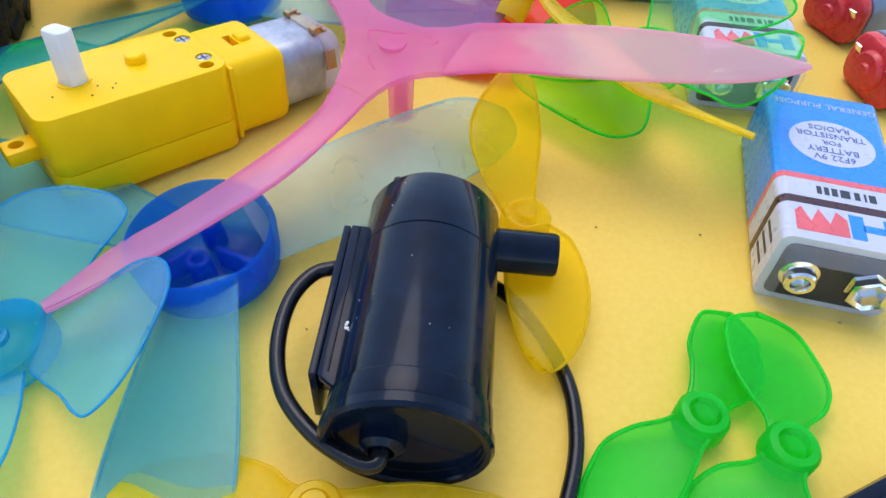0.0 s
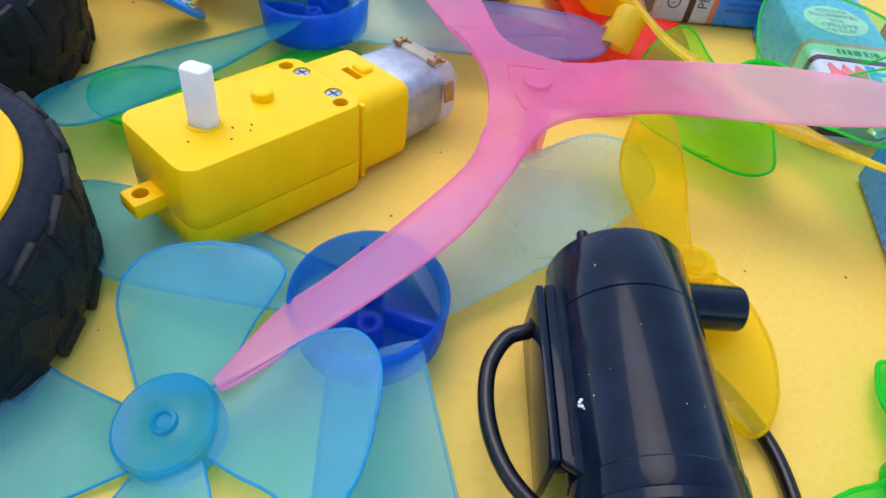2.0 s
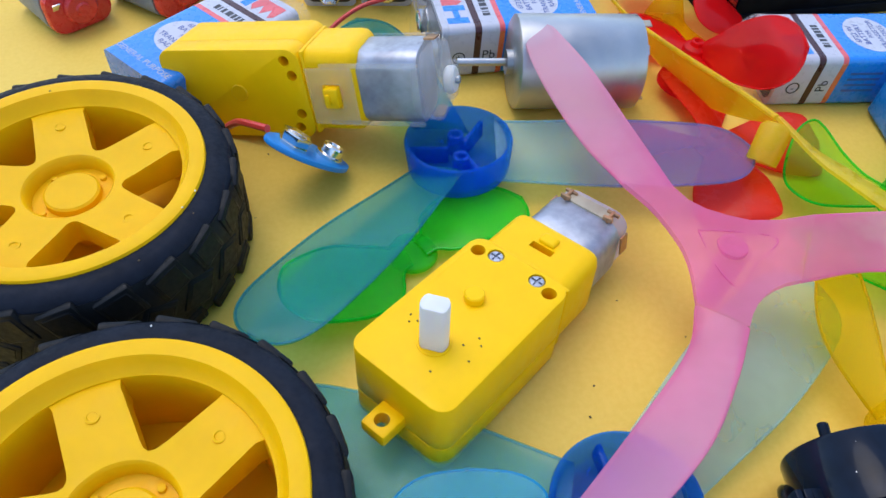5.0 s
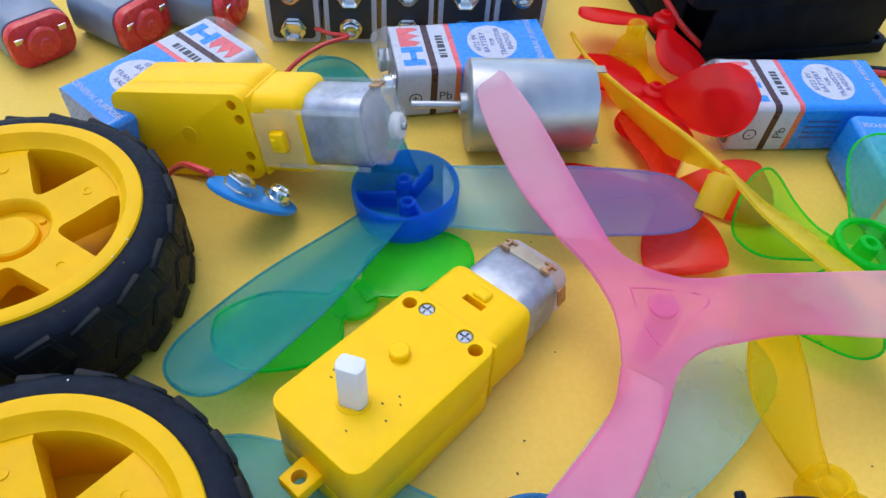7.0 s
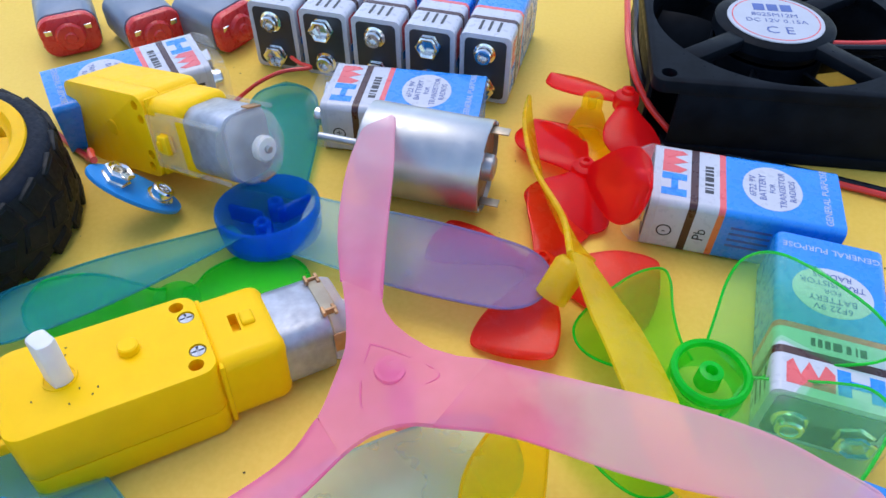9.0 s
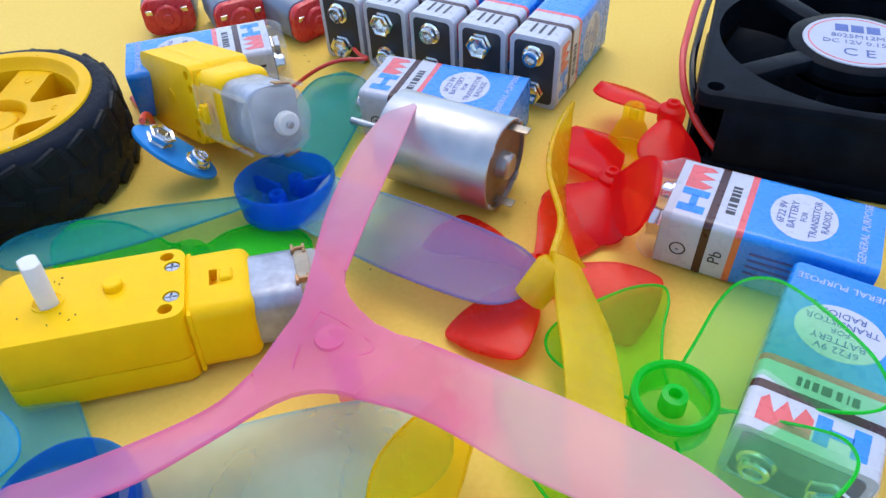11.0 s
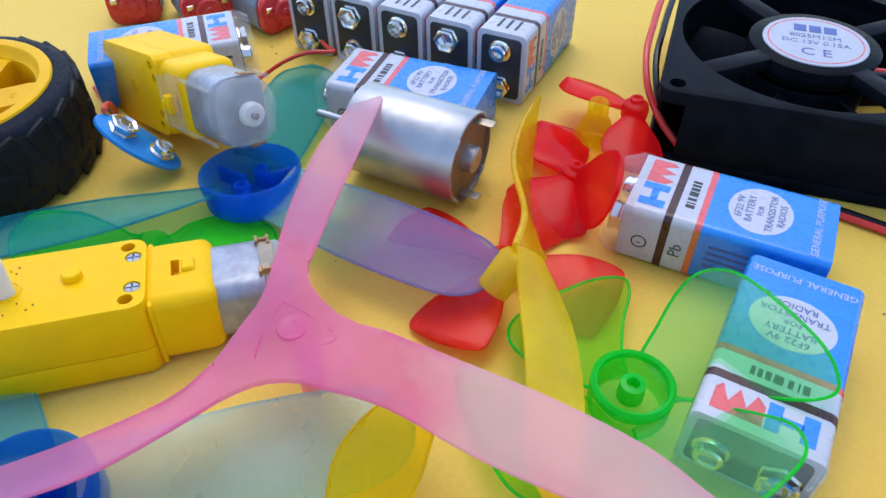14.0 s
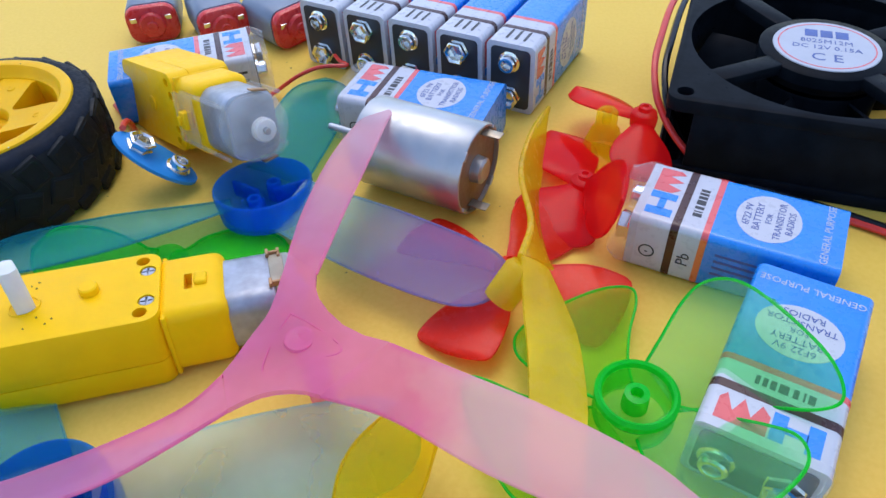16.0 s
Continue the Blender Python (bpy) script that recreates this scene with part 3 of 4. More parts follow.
def battery(m, label, edge_on=False, film=True, swap=False):
    """Lies on its broad side: terminals at -x, letters read along +y."""
    b = thing("battery", label, "battery", m, "nine volt batteries")
    x0, w, h = -BL / 2, BW / 2, BH

    def sleeve(name, a, c, mat, grow=0.0, lab=""):
        bm = moved(prism(rounded(-w - grow, w + grow, -grow, h + grow, 2.0), a, c), Matrix(((0, 0, 1, x0), (1, 0, 0, 0), (0, 1, 0, 0), (0, 0, 0, 1))))
        return part(name, bm, mat, b, lab)
    sleeve("white_sleeve", 0, 17.0, WHITE)
    sleeve("blue_sleeve", 18.4, BL, BLUE)
    sleeve("red_band", 16.9, 18.5, REDL, 0.03)
    sleeve("dark_band", 9.6, 11.6, MAROON, 0.05)
    end = prism(rounded(-w + 1.6, w - 1.6, 1.6, h - 1.6, 1.6), -0.3, 0.5)
    part("end_plate", moved(end, Matrix(((0, 0, 1, x0), (1, 0, 0, 0), (0, 1, 0, 0), (0, 0, 0, 1)))), INK, b, "black terminal plate")
    kinds = (snap_male, snap_hex) if not swap else (snap_hex, snap_male)
    for s, f in zip((1, -1), kinds):
        f(b, None, shift(x0 - 0.3, s * 6.2, h / 2, 0, -90, 0))
    zt = h + 0.06
    part("roundel", prism([(30.0 + x0 + 7.4 * math.cos(a * math.pi / 24), 8.6 * math.sin(a * math.pi / 24)) for a in range(48)], h - 0.2, zt), WHITE, b)
    read = Matrix(((0, -1, 0, 0), (1, 0, 0, 0), (0, 0, 1, 0), (0, 0, 0, 1)))
    for k, (s, sz) in enumerate((("6F22 9V", 2.5), ("BATTERY", 2.5), ("FOR", 2.0), ("TRANSISTOR", 2.4), ("RADIOS", 2.4))):
        writing("lettering", s, sz, INKBLUE, b, shift(x0 + 25.2 + 2.45 * k, 0, zt + 0.04) @ read)
    writing("lettering", "GENERAL PURPOSE", 2.5, WHITE, b, shift(x0 + 43.2, 0, zt) @ read)
    # emblem: a blue block form and a red toothed form
    zs = h - 0.2
    for (a, c, y0, y1) in ((2.2, 8.6, -9.2, -6.4), (2.2, 8.6, -2.8, -0.2), (4.6, 6.4, -6.6, -2.6)):
        part("emblem", prism([(x0 + a, y0), (x0 + c, y0), (x0 + c, y1), (x0 + a, y1)], zs, zt), BLUE, b)
    part("emblem", prism([(x0 + 2.2, 0.2), (x0 + 6.8, 0.2), (x0 + 8.6, 2.0), (x0 + 5.0, 3.4), (x0 + 8.6, 5.2), (x0 + 5.0, 6.8), (x0 + 8.6, 8.4), (x0 + 7.2, 9.6), (x0 + 2.2, 9.6)], zs, zt), REDL, b)
    for k, (y0, y1) in enumerate(((-6.2, -4.9), (-4.4, -4.0), (-3.2, -2.2), (-1.4, 0.4), (0.9, 2.0), (2.5, 3.4), (3.9, 4.8))):
        part("word_bar", prism([(x0 + 13.2, y0), (x0 + 15.4, y0), (x0 + 15.4, y1), (x0 + 13.2, y1)], zs, zt), INK, b)
    # front narrow side
    side = Matrix(((1, 0, 0, 0), (0, 0, -1, -w - 0.06), (0, 1, 0, 0), (0, 0, 0, 1)))
    part("orange_band", moved(prism([(x0 + 16.9, 1.6), (x0 + 18.5, 1.6), (x0 + 18.5, h - 1.6), (x0 + 16.9, h - 1.6)], -0.2, 0.02), side), ORANGE, b)
    ring = moved(lathe([(2.0, 0), (2.0, 0.03), (1.6, 0.03), (1.6, 0)], 28), side @ shift(x0 + 5.2, h * 0.42, 0))
    part("polarity_ring", ring, INK, b)
    writing("lettering", "+" if swap else "-", 3.4, INK, b, side @ shift(x0 + 5.2, h * 0.42, 0.03))
    writing("lettering", "Pb", 4.2, INK, b, side @ shift(x0 + 14.2, h * 0.45, 0.03) @ shift(0, 0, 0, 0, 0, 90 if not swap else 0))
    for k in range(4):
        part("small_print", moved(prism([(x0 + 21, h * 0.68 - 2 * k), (x0 + 31, h * 0.68 - 2 * k), (x0 + 31, h * 0.68 - 2 * k + 0.7), (x0 + 21, h * 0.68 - 2 * k + 0.7)], -0.1, 0.02), side), INKBLUE, b)
    # other narrow side, plain print
    for k in range(3):
        part("small_print", moved(prism([(x0 + 3, h * 0.3 + 3 * k), (x0 + 9, h * 0.3 + 3 * k), (x0 + 9, h * 0.3 + 3 * k + 0.9), (x0 + 3, h * 0.3 + 3 * k + 0.9)], -0.1, 0.02), Matrix(((1, 0, 0, 0), (0, 0, 1, w + 0.06), (0, 1, 0, 0), (0, 0, 0, 1)))), INK, b)
    if film:
        fb = bmesh.new()
        rings = []
        for i, (dx, g) in enumerate(((2.0, 0.25), (-1.0, 0.2), (-3.0, -0.4), (-5.2, -1.6))):
            o = rounded(-w - g, w + g, -0.05 if g > 0 else -g, h + g, 2.0, 5)
            rings.append([fb.verts.new((x0 + dx + random.uniform(-0.5, 0.5) * (i > 1), y + random.uniform(-0.5, 0.5) * (i > 1), max(0.1, z + random.uniform(-0.5, 0.5) * (i > 1)))) for y, z in o])
        for p, q in zip(rings, rings[1:]):
            for k in range(len(p)):
                fb.faces.new((p[k], p[(k + 1) % len(p)], q[(k + 1) % len(q)], q[k]))
        part("shrink_film", fb, FILM, b, "crumpled clear shrink film over the terminals", flat=True)
    return b


battery(at(121.4, 71.0, 0, 0, 0, -2.9), "blue and white nine volt battery in clear film, lying flat")
battery(at(24.2, 94.3, 0, 0, 0, 3.2), "blue and white nine volt battery lying flat behind a silver motor", swap=True)
battery(at(-64.0, 86.5, 0, 0, 0, 222), "blue and white nine volt battery lying flat behind a yellow motor")
battery(at(136.6, 30.4, 0, 0, 0, 83), "blue and white nine volt battery lying under a green fan")
battery(at(137.6, -33.2, 0, 0, 0, 77), "blue and white nine volt battery with crumpled film over its terminals")
for k in range(5):
    mm = at(46.2 - 18.4 * k, 117.5 + 1.1 * k + BL / 2, BW / 2, 0, 0, 86) @ pose(0, 0, 0, 90, 0, 0) @ pose(0, 0, -BH / 2000)
    battery(mm, ("nine volt battery on its narrow side, nickel terminals facing out", "nine volt battery with a red lead on its lower terminal")[k == 4], film=False, swap=(k in (1, 3)))

# ---- silver can motor ----
can = thing("can_motor", "silver steel can motor with a thin shaft, lying on its side", "motor", at(37, 69.2, 13.0, 0, 0, -4.0) @ Matrix.Diagonal((1, 1.08, 1.08, 1)))
lie = shift(-17.5, 0, 0, 0, 90, 0)
part("can", moved(lathe([(3.2, -1.8), (3.2, 0.0), (11.0, 0.0), (11.9, 0.6), (12.0, 1.2), (12.0, 34.2), (11.7, 34.6), (11.2, 34.6), (11.2, 33.0)], 72), lie), STEEL, can)
part("end_board", moved(lathe([(0, 33.4), (11.2, 33.4)], 60), lie), BROWN, can, "brown fibre end board")
part("end_bearing", moved(lathe([(3.6, 33.4), (3.4, 36.0), (2.6, 36.6), (0, 36.2)], 32), lie), STEEL, can)
part("shaft", moved(rod(0, 0, -15.5, 0, 1.0, 16, 0.15), lie), STEEL, can)
for y, z in ((4.6, 8.4), (-3.4, -8.6)):
    part("terminal_tag", moved(rbox(16, 21.5, y - 1.4, y + 1.4, z - 0.2, z + 0.2, 0.1), shift(0, 0, 0)), TAG, can)
for k in range(4):
    a = radians(40 + 90 * k)
    part("crimp", moved(rbox(-0.8, 0.8, -1.3, 1.3, -0.5, 0.5, 0.2), shift(16.6, 11.3 * math.cos(a), 11.3 * math.sin(a), -90 + math.degrees(a), 0, 0)), STEEL, can)

# ---- cooling fan ----
fan = thing("cooling_fan", "square black computer cooling fan with a white label, lying flat", "fan", at(133.5, 145.0, 0, 0, 0, 4.5))
S, FT = 41.0, 25.8
disc = circle(38.4, 72)
for zl, zh in ((0.0, 4.0), (FT - 4.2, FT)):
    plate = cut(prism(rounded(-S, S, -S, S, 4), zl, zh, 0.5), prism(disc, zl - 3, zh + 3), *[rod(sx * 36.4, sy * 36.4, zl - 3, zh + 3, 2.3) for sx in (-1, 1) for sy in (-1, 1)])
    part("flange", plate, FANBLK, fan)
part("duct", lathe([(38.4, 0.4), (38.4, FT - 0.4), (40.4, FT - 4), (40.6, FT / 2), (40.4, 4)] + [(38.4, 0.4)], 72), FANBLK, fan)
for k in range(4):
    side = shift(0, 0, 0, 0, 0, 90 * k)
    part("side_wall", moved(rbox(-33, 33, -S + 0.6, -S + 1.8, 3.6, FT - 3.8, 0.2), side), FANBLK, fan)
part("motor_hub", lathe([(0, FT - 0.2), (17.6, FT - 0.2), (18.6, FT - 0.8), (18.8, FT - 4.2), (17.4, FT - 4.6), (17.0, FT - 7)], 60), FANBLK, fan)
part("rotor_hub", lathe([(17.4, FT - 8), (18.0, FT - 9), (18.0, 3.0), (16.5, 2.0), (0, 2.0)], 60), FANBLK, fan)
for k in range(4):
    part("strut", moved(rbox(17, 39.6, -3.2, 3.2, FT - 4.0, FT - 0.4, 0.5), shift(0, 0, 0, 0, 0, 40 + 90 * k)), FANBLK, fan)
for k in range(7):
    a = 360 * k / 7
    L = [(17.5, -3.5, 17), (27, -4, 17), (36.8, -3, 16.5)]
    R = [(17.5, 3, 5), (27, 6, 5), (36.8, 9, 5.5)]
    part("fan_blade", moved(blade(L, R, 1.2, 1.5, 10, 5), shift(0, 0, 0, 0, 0, a)), FANBLK, fan)
lab = part("label_disc", lathe([(0, FT + 0.05), (14.8, FT + 0.05), (15.0, FT - 0.3)], 60), LABELW, fan, "white paper label with a red ring")
part("label_ring", lathe([(13.2, FT), (13.2, FT + 0.1), (13.6, FT + 0.1), (13.6, FT)], 60), REDL, lab)
for k, (xa, xb) in enumerate(((-6, -2.4), (-1.6, 1.8), (2.6, 6.2))):
    part("word_bar", prism([(xa, 5.0), (xb, 5.0), (xb, 9.4), (xa, 9.4)], FT, FT + 0.1), INKBLUE, lab)
writing("lettering", "8025M12M", 3.2, INKBLUE, lab, shift(0, 2.2, FT + 0.1))
writing("lettering", "DC 12V 0.15A", 3.2, INKBLUE, lab, shift(0, -1.6, FT + 0.1))
writing("lettering", "C E", 6.0, INKBLUE, lab, shift(0, -7.6, FT + 0.1))
finv = fan.matrix_world.inverted()


def in_fan(pts):
    return [(finv @ (Vector(p) * 0.001)) * 1000 for p in pts]


part("red_lead", tube(in_fan([(148, 137, 23.4), (160, 139, 23.6), (172, 142, 24), (182, 150, 20), (185, 175, 10), (160, 200, 4), (105, 199, 10), (88, 168, 26.5), (87.4, 132, 25.4), (90.4, 116, 20), (96.4, 108.8, 13), (104, 104.8, 7), (111, 103.4, 1.6), (120, 101.6, 1.1), (138, 99.5, 1.1), (160, 95.5, 1.2), (185, 90, 1.2)]), 1.05, 170, 8), REDW, fan, "red insulated lead")
part("black_lead", tube(in_fan([(147, 134.5, 23.4), (160, 136.6, 23.6), (173, 139, 24), (184, 148, 20), (188, 175, 9), (160, 204, 3), (104, 202, 8), (90.6, 172, 25.4), (90.4, 134, 22.8), (93.4, 118.4, 17), (98.8, 111.4, 10), (105.2, 107, 5), (112, 105.7, 1.3), (121, 103.9, 1.1), (139, 101.7, 1.1), (160, 97.8, 1.2), (186, 92.4, 1.2)]), 1.05, 170, 8), CORD, fan, "black insulated lead")

# ---- long three-blade propellers with deep blue hubs ----


def hub_propeller(m, angles, label, mats, top=12.6, rad=13.0, length=72, root_z=4.6, tip_z=2.2, lifts=(0, 0, 0), lengths=None):
    p = thing("propeller", label, "propeller", m, "blue-hub propellers")
    part("hub", lathe([(0, 2.0), (rad - 1.6, 2.0), (rad - 1.2, 2.6), (rad - 1.0, top - 0.6), (rad - 0.6, top), (rad, top - 0.4), (rad + 0.2, top - 1.2), (rad - 0.4, 1.4), (rad - 1.2, 0.8), (0, 0.8)], 60), DEEPB, p, "deep blue hub cup")
    for k in range(3):
        part("web", moved(rbox(2.6, rad - 1.0, -0.6, 0.6, 2.0, top - 3.4, 0.2), shift(0, 0, 0, 0, 0, angles[0] + 60 + 120 * k)), DEEPB, p)
    for k in range(2):
        part("post", moved(lathe([(2.3, 2.0), (2.1, top - 2.6), (1.2, top - 2.6), (1.0, top - 5)], 24), shift(0, (k - 0.5) * 9.0, 0)), DEEPB, p)
    for a, mat, lift, length in zip(angles, mats, lifts, lengths or (length,) * 3):
        w0, w1 = 8.6, 11.0
        L = [(9.5, w0 - 1, root_z + 4.4), (18, w0, root_z + 3.2), (40, w1, 5.6), (length * 0.82, w1 - 0.3, tip_z + 1.6), (length * 0.93, 8.8, tip_z + 0.8), (length * 0.985, 4.8, tip_z + 0.2), (length, 0.3, tip_z)]
        R = [(9.5, -w0 + 1, root_z - 2.4), (18, -w0, root_z - 2.6), (40, -w1, 1.9), (length * 0.82, -w1 + 0.3, 1.6), (length * 0.93, -8.8, 1.6), (length * 0.985, -4.8, tip_z - 0.2), (length, -0.3, tip_z)]
        L, R = ([(x, y, z + lift * max(0, x - 10) / (length - 10)) for x, y, z in E] for E in (L, R))
        rot = shift(0, 0, 0, 0, 0, a)
        bl = part("blade", moved(blade(L, R, 0.9, 0.9, 41, 9), rot), mat, p)
        part("blade_rim", moved(edge_bead(L, R, 0.36), rot), mat, bl)
    return p


hub_propeller(at(15.1, -52.2, 0.8) @ pose(0, 0, 0, 0, 0, 36) @ pose(0, 0, 0, 0, -4.5, 0) @ pose(0, 0, 0, 0, 0, -36), (36, 156, 273.5), "large propeller with a deep blue hub and sea-green translucent blades", (PALE, TEALB, TEALB), top=10.6, rad=13.6, root_z=4.8)
hub_propeller(at(0.4, 41.2, 2.2) @ pose(0, 0, 0, -4.5, -3.5, 0), (-8, 226, 108), "large propeller with a blue hub, one blade end coloured violet as red seen through it", (VIOLET, TEAL, TEAL), top=10.2, rad=13.6, lifts=(1.0, 5.5, 5), lengths=(76, 73, 70))

# ---- pink propeller ----
pink = thing("propeller", "large glossy pink three-blade propeller resting over the other parts", "propeller", at(47.6, -8.5, 0))
back = shift(-47.6, 8.5, 0)
armU = ([(40, -6, 23.6), (36, 0, 23.2), (31, 12, 22.8), (25.6, 27, 22.6), (21.6, 46, 23.4), (20.6, 62, 23.6), (22.0, 71, 23.6), (24.4, 75, 23.4)],
        [(52, -3, 22.8), (45.0, 0.5, 23.6), (41.0, 8, 24.2), (37.2, 26, 25.4), (33.2, 47, 26.4), (29.6, 62, 26.0), (27.4, 71, 25.0), (25.2, 75, 23.8)])
armL = ([(49.4, -16.0, 23), (47.2, -20.5, 23.2), (43.4, -27.0, 22.8), (38.0, -35.6, 21.6), (29.6, -46.2, 19.2), (18.4, -54.8, 16.0), (5.9, -62.4, 12.2), (-7.7, -69.9, 8.6)],
        [(37.4, -10.0, 22.8), (36.9, -13.5, 22.2), (36.4, -19.8, 21.0), (32.4, -28.2, 18.6), (21.4, -38.2, 14.4), (8.4, -49.0, 11.0), (-0.8, -56.6, 9.2), (-9.1, -67.9, 7.8)])
armR = ([(51, -4, 24.4), (57, -4.2, 25.4), (66, -4.9, 27.4), (82, -7.2, 29.4), (98, -8.8, 30.2), (114, -11.4, 30.2), (123.5, -14.8, 29.8), (131.4, -19.0, 29.6)],
        [(44, -20, 22.4), (51, -20, 22.8), (58, -18.2, 23.6), (72, -17.8, 24.8), (92, -21.6, 26.6), (110, -22.8, 27.6), (121.5, -22.2, 28.4), (131.6, -19.6, 29.4)])
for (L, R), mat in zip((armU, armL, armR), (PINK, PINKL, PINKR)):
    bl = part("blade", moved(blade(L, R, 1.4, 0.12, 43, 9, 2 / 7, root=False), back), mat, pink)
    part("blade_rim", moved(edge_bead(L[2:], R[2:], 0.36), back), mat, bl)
yoke = []
for p0, p1, p2 in (((31.0, 12.0), (36.6, 0.0), (37.4, -6.0)), ((37.4, -6.0), (37.8, -12.0), (36.4, -19.8)), ((36.4, -19.8), (39.9, -23.4), (43.4, -27.0)), ((43.4, -27.0), (48.4, -18.4), (58.0, -18.2)), ((58.0, -18.2), (62.0, -11.55), (66.0, -4.9)), ((66.0, -4.9), (45.0, -2.6), (41.0, 8.0)), ((41.0, 8.0), (36.0, 10.0), (31.0, 12.0))):
    for k in range(6):
        w = k / 6
        yoke.append(((1 - w) ** 2 * p0[0] + 2 * w * (1 - w) * p1[0] + w * w * p2[0], (1 - w) ** 2 * p0[1] + 2 * w * (1 - w) * p1[1] + w * w * p2[1]))
body = prism(yoke, -0.7, 0.7)
ends = [f for f in body.faces if abs(f.normal.z) < 0.5 and any(abs((f.calc_center_median().x - p[0]) * (q[1] - p[1]) - (f.calc_center_median().y - p[1]) * (q[0] - p[0])) < 0.6 for p, q in (((31, 12), (41, 8)), ((36.4, -19.8), (43.4, -27)), ((58, -18.2), (66, -4.9))))]
bmesh.ops.delete(body, geom=ends, context="FACES_ONLY")
for v in body.verts:
    near = [(1 / (0.5 + (v.co.x - q[0]) ** 2 + (v.co.y - q[1]) ** 2), q[2]) for q in ((31, 12, 22.8), (41, 8, 24.2), (36.4, -19.8, 21.0), (43.4, -27, 22.8), (58, -18.2, 23.6), (66, -4.9, 27.4), (47.6, -8.5, 23.6), (38, -5, 23.0), (48, -1, 24.2), (48, -19.5, 23.2))]
    v.co.z += sum(w * z for w, z in near) / sum(w for w, z in near)
part("hub", moved(body, back), PINK, pink)
part("hub_rim", moved(tube([(42.0, -3.6, 24.3), (48.6, -4.8, 24.6), (57.0, -8.4, 25.3), (50.6, -13.4, 24.4), (45.2, -18.0, 23.4), (42.4, -11.4, 23.6), (42.0, -3.6, 24.3)], 0.2, 60, 8), back), PINKD, pink)
part("hub_boss", moved(lathe([(3.2, 24.0), (3.0, 24.7), (2.4, 24.8), (2.0, 24.6), (0, 24.6)], 30), back @ shift(47.4, -8.6, 0)), PINKD, pink)
part("hub_stub", moved(lathe([(3.1, 22.5), (2.8, 5.4), (1.6, 5.2), (1.5, 16)], 28), back @ shift(49.2, -8.3, 0)), PINKS, pink)

# ---- light blue four-blade fan ----
bf = thing("toy_fan", "light blue translucent four-blade toy fan lying on other blades", "toy fan", at(-14.5, -72.9, -1.6, 4, -10, 0))
part("hub", lathe([(0, 6.9), (1.6, 6.9), (2.2, 6.6), (5.6, 6.9), (7.6, 7.3), (8.2, 6.8), (8.3, 5.4), (8.1, 1.6), (7.4, 1.4)], 48), SKYE, bf, "denser blue hub")
part("hub_pin", lathe([(2.1, 6.4), (2.0, 7.5), (1.4, 7.7), (1.1, 7.1), (0, 7.1)], 20), SKYE, bf)
VB = ([(-6.4, 5.0, 5.2), (-9.8, 12.5, 6.4), (-13.2, 21, 9.6), (-12.4, 27.4, 11.6), (-7.0, 31.4, 12.6), (1.5, 32.0, 12.8)],
      [(4.4, 7.0, 4.2), (7.4, 12.5, 5.0), (10.2, 18, 7.6), (13.8, 23.5, 10.0), (14.6, 27.2, 11.4), (10, 30.6, 12.4), (1.7, 32.0, 12.8)])
for k, (turn, tilt) in enumerate(((-5, 0), (-98, 3), (90, -2.5), (176, -1))):
    rot = shift(0, 0, 0, 0, 0, turn) @ shift(0, 0, 0, 0, 0, 0)
    LL, RR = ([Vector((x, y * (0.97 if k == 0 else 1.05), max(1.0, z * (0.8 if k == 0 else 1.0) + tilt * 0.03 * y * (1 if tilt > 0 else 0.9)))) for x, y, z in E] for E in VB)
    bl = part("blade", moved(blade(LL, RR, 0.7, 0.8, 30, 9), rot), SKYB, bf)
    part("blade_rim", moved(edge_bead(LL, RR, 0.25), rot), SKYE, bl)

# ---- green four-blade fan ----
gf = thing("toy_fan", "bright green see-through four-blade toy fan resting on a battery", "toy fan", at(110.6, 11.6, 0))
part("hub", lathe([(0, 11.0), (2.6, 11.0), (2.6, 10.0), (6.6, 10.0), (6.8, 14.0), (7.4, 14.6), (8.1, 14.0), (8.2, 8.0), (7.8, 6.4), (6.8, 6.0)], 48), GREEN, gf)
part("hub_rim", lathe([(6.7, 13.6), (7.0, 14.7), (7.6, 15.0), (8.3, 14.4), (8.3, 13.0)], 48), GREENE, gf)
part("hub_post", lathe([(2.7, 10.0), (2.5, 14.4), (1.3, 14.6), (1.1, 12.0), (0, 12)], 24), GREENE, gf)
GB = ([(-5.0, 6.0, 10.0), (-7.2, 14, 11), (-9.6, 24, 13), (-9.4, 31.0, 15), (-6.0, 36.6, 16), (0.5, 38.4, 16.4)],
      [(5.0, 6.0, 7.6), (8.0, 13, 8.4), (12.6, 21, 10.5), (17.6, 28.4, 13), (17.8, 33.4, 15), (11.5, 37.6, 16.2), (0.8, 38.4, 16.4)])
for turn, dz0, dz1, mat in ((-38, 6, 6.4, GREENP), (-122, 6, 6.2, GREENP), (54, 2.5, -9.5, LIME), (138, 0, -9.0, LIME)):
    rot = shift(0, 0, 0, 0, 0, turn)
    f = lambda q: Vector((q[0], q[1], max(0.8, q[2] + (dz0 if q[1] < 10 else dz0) * 0.3 + dz1 * q[1] / 38.0)))
    LL, RR = ([Vector((v.x * (1.0 + 0.012 * v.y * 0.6), 6 + (v.y - 6) * 0.77, v.z)) for v in map(f, E)] for E in GB)
    bl = part("blade", moved(blade(LL, RR, 0.7, 0.8, 30, 9), rot), mat, gf)
    part("blade_rim", moved(edge_bead(LL, RR, 0.34), rot), GREENE, bl)

# ---- small two-blade propellers ----


